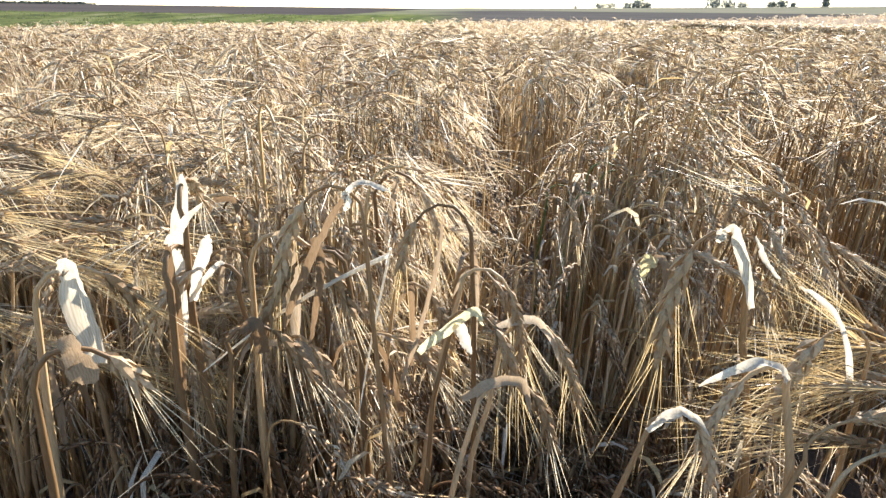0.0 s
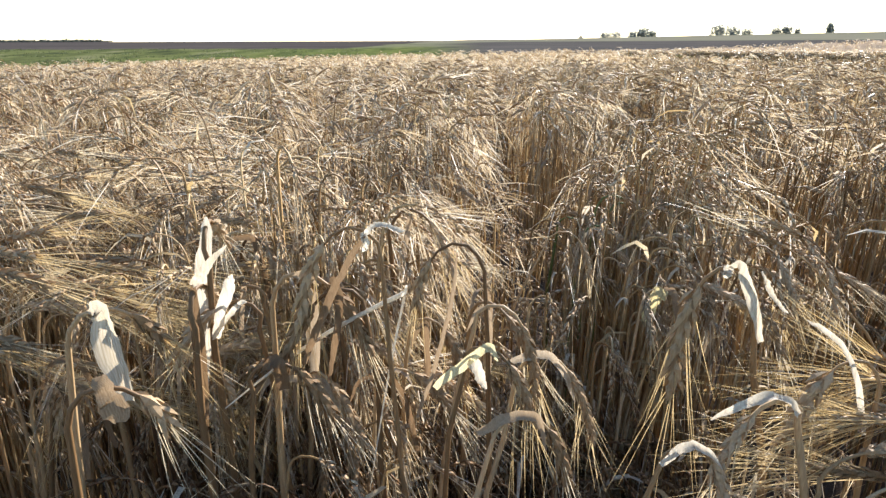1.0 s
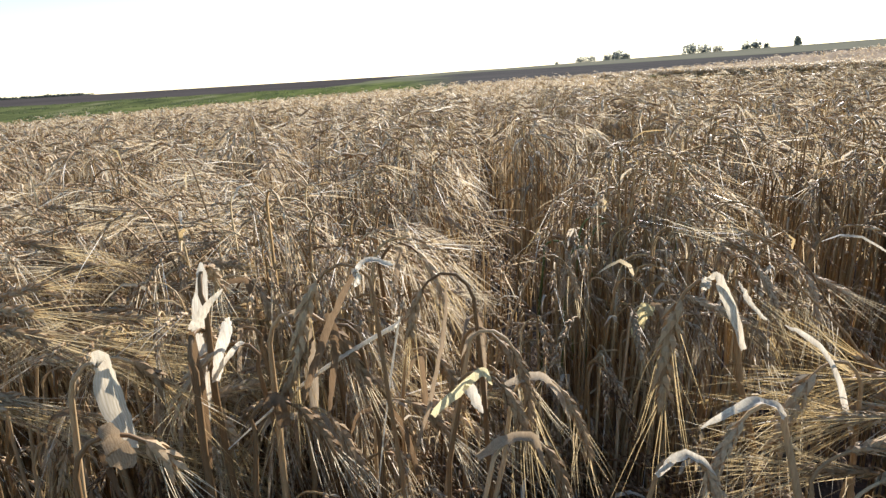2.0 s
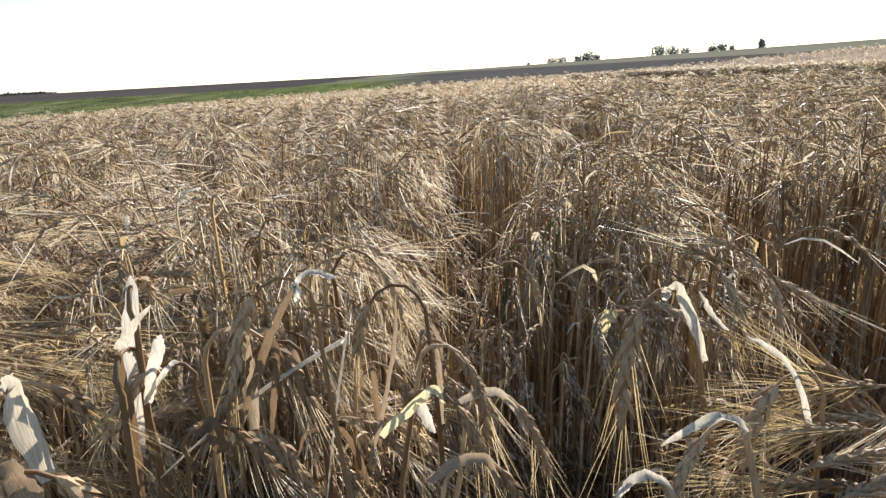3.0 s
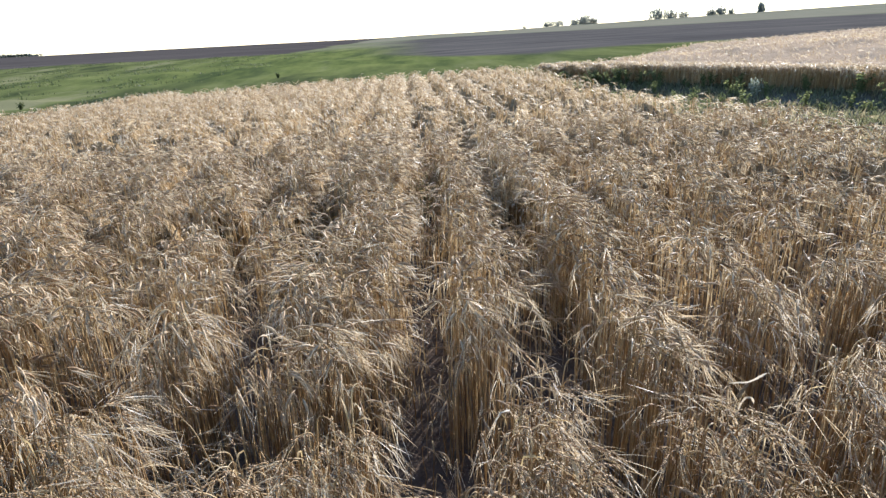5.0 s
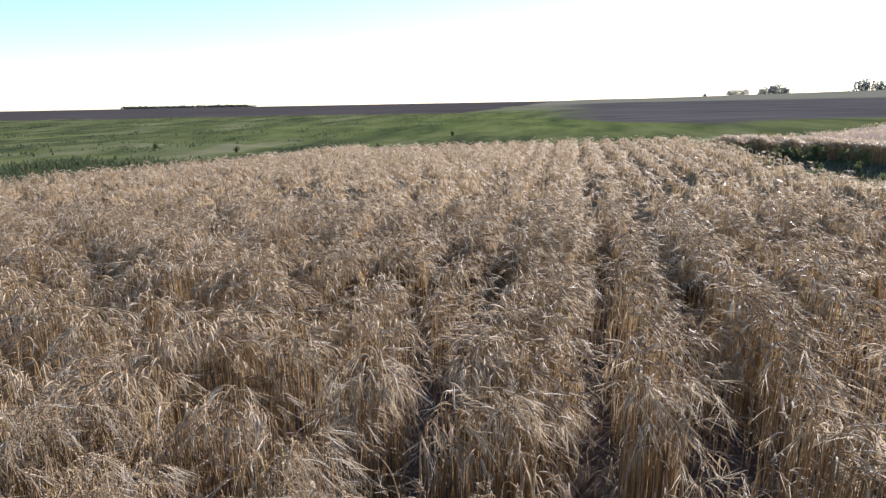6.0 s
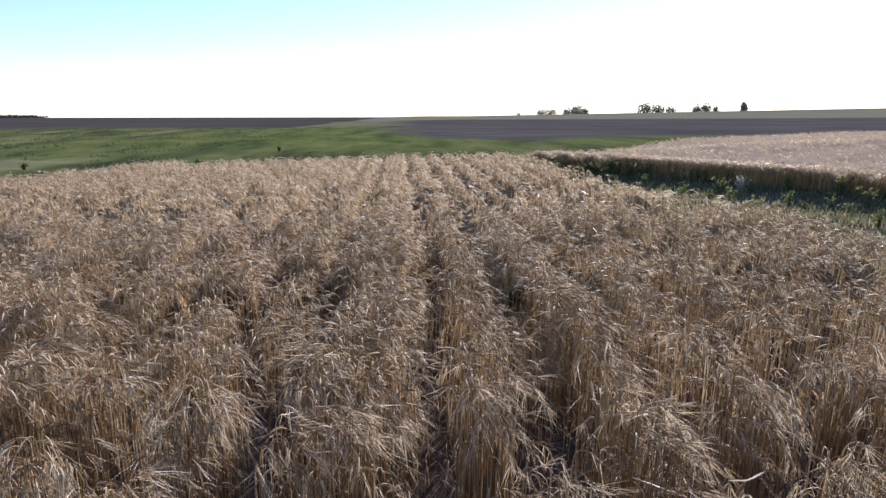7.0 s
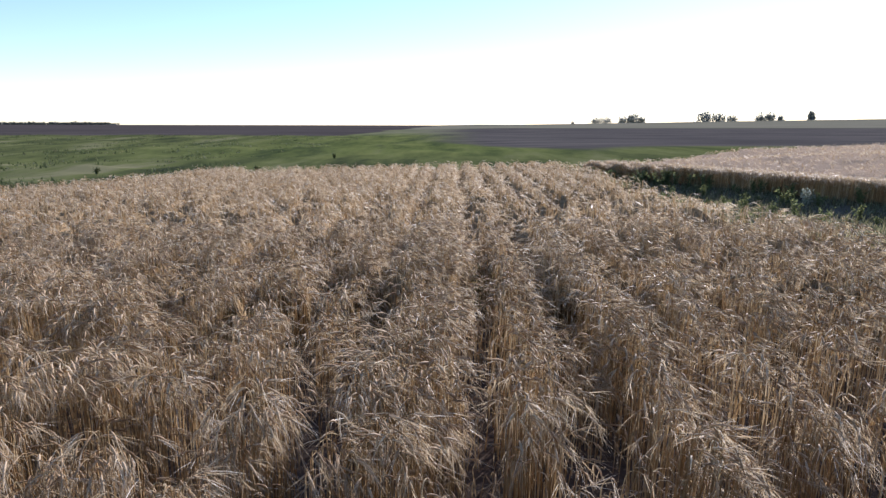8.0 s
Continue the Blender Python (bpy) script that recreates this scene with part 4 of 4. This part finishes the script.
for ax, ay, az, turn in ((0.42, 0.54, 0.665, 8), (0.50, 0.58, 0.675, 178), (0.54, 0.60, 0.67, 172), (0.44, 0.52, 0.64, 15), (0.56, 0.64, 0.69, 182), (0.47, 0.55, 0.625, 170)):
    standing((ax, ay, az), turn, 0.2, 1.45, 0.085, "barley stalk bent over with a glowing golden beard", 0, 1.5, 0.5, (), 60, 0.17, 0.95)
standing((0.44, 0.80, 0.805), 180, 0.85, 0.3, 0.05, "thin barley stalk leaning far across the gap", 0, 0.9, 0.2, (), 8, 0.12, 0.8)
standing((0.50, 0.86, 0.80), 188, 0.7, 0.5, 0.06, "thin barley stalk leaning across its neighbours", 0, 0.9, 0.25, (), 10, 0.12, 0.8)


for n in range(22):
    ax, ay = prng.uniform(-0.80, -0.40), prng.uniform(0.78, 1.5)
    turn = prng.normal(178, 12) if n % 3 == 0 else prng.normal(-8, 12)
    standing((ax * max(1, ay), ay, 0.70 + 0.1 * smooth(0.6, 1.1, ay) + prng.uniform(-0.05, 0.03)), turn, prng.uniform(0.2, 0.45), prng.uniform(1.2, 1.55), prng.uniform(0.08, 0.1),
             "barley stalk laid over with its beard level", 0, 1.1, 0.3, (), 34, 0.17)
for n in range(10):
    standing((prng.uniform(-0.66, -0.5), prng.uniform(0.68, 0.88), prng.uniform(0.70, 0.84)), prng.normal(-6, 9), prng.uniform(0.1, 0.25), prng.uniform(1.45, 1.65), 0.085,
             "barley stalk bent level with its long pale beard", 0, 1.1, 0.26, (), 26, 0.19)
for n in range(3):
    ax, ay = prng.uniform(-0.62, -0.2), prng.uniform(0.55, 0.75)
    tilt, w = prng.choice([-1, 1]) * prng.uniform(0.01, 0.025), prng.uniform(0.0028, 0.005)
    standing((ax, ay, prng.uniform(0.62, 0.72)), prng.normal(0, 25), prng.uniform(0.05, 0.3), prng.uniform(1.3, 1.8), prng.uniform(0.08, 0.1),
             "low barley stalk with a long dry leaf and a spread beard", 0, prng.uniform(1.1, 1.5), 0.35,
             [([(-tilt, 0.005, -0.14), (-tilt * 0.4, 0.0, -0.06), (0.0, -0.004, 0.0), (tilt * 0.6, -0.008, 0.012), (tilt * 1.3, -0.012, -0.03)], w, FRONT, leaf_one)], 34, 0.15)
for n in range(12):
    ax, ay = prng.uniform(-0.46, 0.06), prng.uniform(0.64, 1.0)
    w, lift = prng.uniform(0.003, 0.0055), prng.uniform(-0.01, 0.012)
    sway = prng.normal(0, 0.02)
    standing((ax, ay, 0.69 + 0.12 * smooth(0.6, 1.0, ay) + prng.uniform(-0.05, 0.03)), prng.choice([0, 180, 200, -30]), abs(prng.normal(0.04, 0.05)), prng.uniform(2.5, 3.1), prng.uniform(0.07, 0.1),
             "barley stalk with a dry leaf curled about its ear", 1, prng.uniform(1.2, 1.8), 0.4,
             [([(sway, -0.006, -0.12), (sway * 0.6, -0.008, -0.05), (0.0, -0.008, lift), (-sway - 0.014, -0.012, lift - 0.004), (-sway - 0.026, -0.014, lift - 0.035)], w, FRONT, leaf_one)])


def loose_straw(a, b, radius, label):
    a, b = np.array(a), np.array(b)
    t = np.linspace(0, 1, 8)[:, None]
    path = (a + (b - a) * t + np.array([0, 0, 0.012]) * np.sin(t * np.pi))[None]
    side = unit(np.cross(b - a, (0, 0, 1)))[None]
    me = heap_mesh("loose_straw", [tubes(path, np.interp(t[:, 0], [0, 0.5, 1], [0.25, 0.8, 1.0])[None] * radius, side, 6)], pale_leaf)
    return tagged(new("loose_straw", me), label, "straw")


loose_straw((-0.255, 0.590, 0.68), (-0.055, 0.638, 0.80), 0.0028, "long pale broken straw caught between the stalks")
loose_straw((-0.10, 0.60, 0.56), (-0.055, 0.66, 0.80), 0.0016, "thin pale straw leaning on the stalks")
loose_straw((0.42, 0.52, 0.84), (0.62, 0.50, 0.70), 0.0024, "white straw lying across the ears")


# ---- green tufts in the crop, weeds, meadow ----
def tufts(name, x, y, r, blades, height, width, mat, label, category, spread=0.12, kind="stuff"):
    n = len(x) * blades
    bx, by = np.repeat(x, blades) + r.normal(0, spread, n), np.repeat(y, blades) + r.normal(0, spread, n)
    hgt = np.repeat(height * r.uniform(0.5, 1.3, len(x)), blades) * r.uniform(0.5, 1.1, n)
    az, tilt = r.random(n) * 6.283, np.abs(r.normal(0.25, 0.25, n))
    root = np.stack([bx, by, land(bx, by) - 0.02], -1)
    d = np.stack([np.cos(az) * np.sin(tilt), np.sin(az) * np.sin(tilt), np.cos(tilt)], -1)
    mid = root + d * hgt[:, None] * 0.55
    tip = mid + (d + np.stack([np.cos(az), np.sin(az), -0.5 + 0 * az], -1) * 0.5) * hgt[:, None] * 0.45
    across = np.stack([-np.sin(az), np.cos(az), 0 * az], -1)[:, None].repeat(3, 1)
    w = np.array([[1, 0.75, 0.08]]) * width * r.uniform(0.6, 1.3, n)[:, None]
    me = heap_mesh(name, [ribbons(np.stack([root, mid, tip], 1), w, across)], mat)
    return tagged(new(name, me), label, category, kind=kind)


for gx0, gy0 in ((-0.52, 7.35), (0.32, 7.42), (-2.3, 6.6)):
    tufts("grass_tuft", np.array([gx0]), np.array([gy0]), rng, 70, 0.64, 0.006, tuft_mat, "yellowish green grass growing among the barley", "grass", 0.13, kind="")
r2 = np.random.default_rng(5)
x, y = r2.uniform(-110, 30, 9000), 26 + 125 * r2.random(9000) ** 1.6
k = in_view(x, y, 3) & ((y > edge_far(x)) | (x < edge_left(y))) & ~in_second(x, y) & (y < np.interp(x, [-20, 5, 15, 40], [150, 70, 60, 60]))
k &= (y < 46) | (x < -18)
k &= r2.random(len(x)) < 0.05 + 0.9 * (waves(x, y, 4.0, 3.0) > 0.25)
tufts("meadow_grass", x[k], y[k], r2, 6, 0.3, 0.06, grass_mat, "rough green meadow grass in tussocks", "grass", 0.4)
x, y = r2.uniform(-30, -8, 5000), r2.uniform(12, 30, 5000)
k = in_view(x, y, 3) & ((y > edge_far(x) + 0.2) | (x < edge_left(y) - 0.2))
tufts("meadow_grass", x[k], y[k], r2, 9, 0.4, 0.03, grass_mat, "tall green grass at the field's edge", "grass", 0.25)
x, y = r2.uniform(5, 16, 15000), r2.uniform(5, 27, 15000)
k = (x > edge_right(y) + 0.1) & (x < wall_line(y) + 0.1) & (waves(x, y, 0.6, 4.0) > -0.6 + 0.2 * smooth(7.5, 10.5, x))
tufts("strip_grass", x[k], y[k], r2, 5, 0.2, 0.016, strip_mat, "low dark grass and weeds on the strip between the fields", "grass", 0.16)


def weed(r, height, spread, leaf, count, mat, name, label, group):
    """A weedy plant at the origin: branching stems, and leaves set along them."""
    ob = tagged(empty(name), label, "weed" if name == "weed" else "shrub", group)
    leaves = []
    for n in range(5 + int(spread * 8)):
        az, tilt = r.random() * 6.283, abs(r.normal(0.25, 0.3)) + 0.1 * spread
        ln = height * r.uniform(0.6, 1.05)
        s = np.linspace(0, 1, 5)[:, None]
        d = np.array([math.cos(az), math.sin(az), 0])
        path = d * ln * math.sin(tilt) * s ** 1.3 + np.array([0, 0, 1]) * ln * math.cos(tilt) * s
        part_of("stem", heap_mesh("stem", [tubes(path[None], np.linspace(0.006, 0.002, 5)[None], np.array([[-d[1], d[0], 0]]), 3)], weed_mat), ob)
        for q in range(count):
            f = r.uniform(0.15, 1.0) * 4
            lo = min(int(f), 3)
            at = path[lo] + (path[lo + 1] - path[lo]) * (f - lo)
            a2 = r.random() * 6.283
            way = unit(np.array([math.cos(a2), math.sin(a2), r.normal(0.25, 0.5)]))
            sz = leaf * r.uniform(0.5, 1.2)
            leaves.append((at, way, sz))
    at, way, sz = (np.array([v[k] for v in leaves]) for k in range(3))
    side = unit(np.cross(way, r.normal(0, 1, way.shape)))
    tip, mid = at + way * sz[:, None], at + way * sz[:, None] * 0.45 + [0, 0, 0.02]
    v = np.stack([at, mid - side * sz[:, None] * 0.28, tip, mid + side * sz[:, None] * 0.28], 1).reshape(-1, 3)
    f = (np.array([[0, 1, 2], [0, 2, 3]])[None] + (np.arange(len(at)) * 4)[:, None, None]).reshape(-1, 3)
    part_of("foliage", heap_mesh("foliage", [(v, f)], mat, False), ob)
    return ob


weeds = [weed(r2, h, s, l, c, weed_mat, "weed", "leafy dark green weed on the strip between fields", "weeds on the strip")
         for h, s, l, c in ((0.34, 0.6, 0.06, 11), (0.48, 0.7, 0.07, 12), (0.26, 0.7, 0.05, 10), (0.62, 0.5, 0.08, 12))]
placed = 0
while placed < 130:
    wy = 8 + 17.5 * r2.random() ** 0.8
    lo, hi = float(edge_right(wy)) + 0.35, float(wall_line(wy)) - 0.1
    wx = hi - (hi - lo) * r2.random() ** 2.2
    if hi <= lo or waves(wx, wy, 1.2, 7.0) < -0.6:
        continue
    m = pose(wx, wy, float(land(wx, wy)) - 0.02, 0, 0, r2.uniform(0, 360))
    if placed < 4:
        weeds[placed].matrix_world = m
    else:
        copy_thing(weeds[int(r2.integers(0, 4))], m)
    placed += 1
bush = weed(r2, 0.55, 1.0, 0.08, 26, silver_mat, "silvery_shrub", "pale silvery shrub before the far barley", "")
bush.matrix_world = pose(9.75, 16.5, float(land(9.75, 16.5)) - 0.02)


for n, (sx, sy, size) in enumerate(((-8.3, 27.6, 0.5), (-6.2, 28.4, 0.4), (-24, 41, 0.55), (-15, 47, 0.5), (-33, 44, 0.6), (-11, 58, 0.6))):
    shrub = weed(r2, size, 1.0, 0.13, 16, grass_mat, "shrub", "dark green shrub standing in the meadow grass", "shrubs in the meadow")
    shrub.matrix_world = pose(sx, sy, float(land(sx, sy)) - 0.03, 0, 0, 50 * n)


# ---- trees on the skyline ----
def tree(r, height, wide, label, limbs=10, clumps=420):
    """Trunk, limbs and a ragged crown of many leaf clumps."""
    ob = tagged(empty("tree"), label, "tree", "trees on the skyline")
    h = Heap()
    s = np.linspace(0, 1, 6)[:, None]
    trunk = np.concatenate([np.sin(s * 3) * 0.2, np.cos(s * 2) * 0.15, s * height * 0.7], 1)
    h.put(*tubes(trunk[None], np.linspace(0.035, 0.008, 6)[None] * height, np.array([[1.0, 0, 0]]), 6), 0)
    ends = []
    for n in range(limbs):
        az = n * 2.4 + r.normal(0, 0.3)
        z0 = height * r.uniform(0.05, 0.5)
        d = np.array([math.cos(az), math.sin(az), 0])
        reach = wide * r.uniform(0.25, 0.5)
        path = np.array([0, 0, z0]) + d * reach * s + np.array([0, 0, 1]) * height * r.uniform(0.12, 0.32) * s ** 0.8
        h.put(*tubes(path[None], np.linspace(0.014, 0.004, 6)[None] * height, np.array([[-d[1], d[0], 0]]), 4), 0)
        ends.append(path[-1])
        ends.append(path[3])
    ends.append(trunk[-1] + [0, 0, height * 0.12])
    part_of("trunk", h.mesh("trunk", [bark]), ob)
    ball = unit(r.normal(0, 1, (clumps, 3))) * r.random((clumps, 1)) ** 0.45
    lump = 1 + 0.28 * np.sin(ball[:, :1] * 5 + height) * np.cos(ball[:, 1:2] * 4 + wide)
    c = ball * lump * np.array([wide * 0.48, wide * 0.48, height * 0.92])
    c[:, 2] = np.abs(c[:, 2])
    c = np.where(r.random((clumps, 1)) < 0.25, np.array(ends)[r.integers(0, len(ends), clumps)], c)
    c[:, 2] = np.clip(c[:, 2], height * 0.03, height)
    sz = height * r.uniform(0.035, 0.07, clumps)
    v = c[:, None, None] + r.normal(0, 1, (clumps, 6, 3, 3)) * sz[:, None, None, None] * 0.75
    part_of("crown", heap_mesh("crown", [(v.reshape(-1, 3), np.arange(clumps * 18).reshape(-1, 3))], hazed_tree_leaf, False), ob)
    return ob


r3 = np.random.default_rng(11)
for tx, hgt, wide, label in ((141, 5.6, 11, "low rounded tree on the skyline"), (151, 6.0, 13, "low rounded tree on the skyline"), (168, 6.8, 13, "bushy tree on the skyline"), (177, 8.4, 14, "taller bushy tree on the skyline"),
                             (185, 6.0, 9, "small ragged tree on the skyline"), (246, 9.6, 17, "broad domed tree on the skyline"), (260, 8.0, 14, "ragged tree on the skyline"), (272, 6.5, 12, "low ragged tree on the skyline"),
                             (300, 7.5, 11, "small tree on the skyline"), (309, 8.0, 11, "small tree on the skyline"), (319, 5.0, 7, "stunted tree on the skyline"), (348.6, 8.5, 7, "narrow upright tree on the skyline"),
                             (118.6, 2.6, 4, "lone round bush on the skyline")):
    t = tree(r3, hgt * 1.15, wide * 1.05, label)
    t.matrix_world = pose(tx, 600, float(land(tx, 600)) - 0.2, 0, 0, float(r3.uniform(0, 360)))
x, y = r3.uniform(-720, -480, 900), r3.uniform(880, 905, 900)
k = r3.random(900) < np.interp(x, [-720, -520, -480], [1, 0.8, 0.1])
x, y = x[k], y[k]
v = np.stack([x, y, land(x, y) + r3.uniform(0.2, 3.0, len(x)) * (0.8 + 0.3 * waves(x, y, 9, 1))], -1)[:, None, None] + r3.normal(0, 1.1, (len(x), 8, 3, 3))
tagged(new("far_wood", heap_mesh("far_wood", [(v.reshape(-1, 3), np.arange(len(x) * 24).reshape(-1, 3))], wood_leaf, False)), "dark line of woodland along the horizon", "wood", kind="stuff")
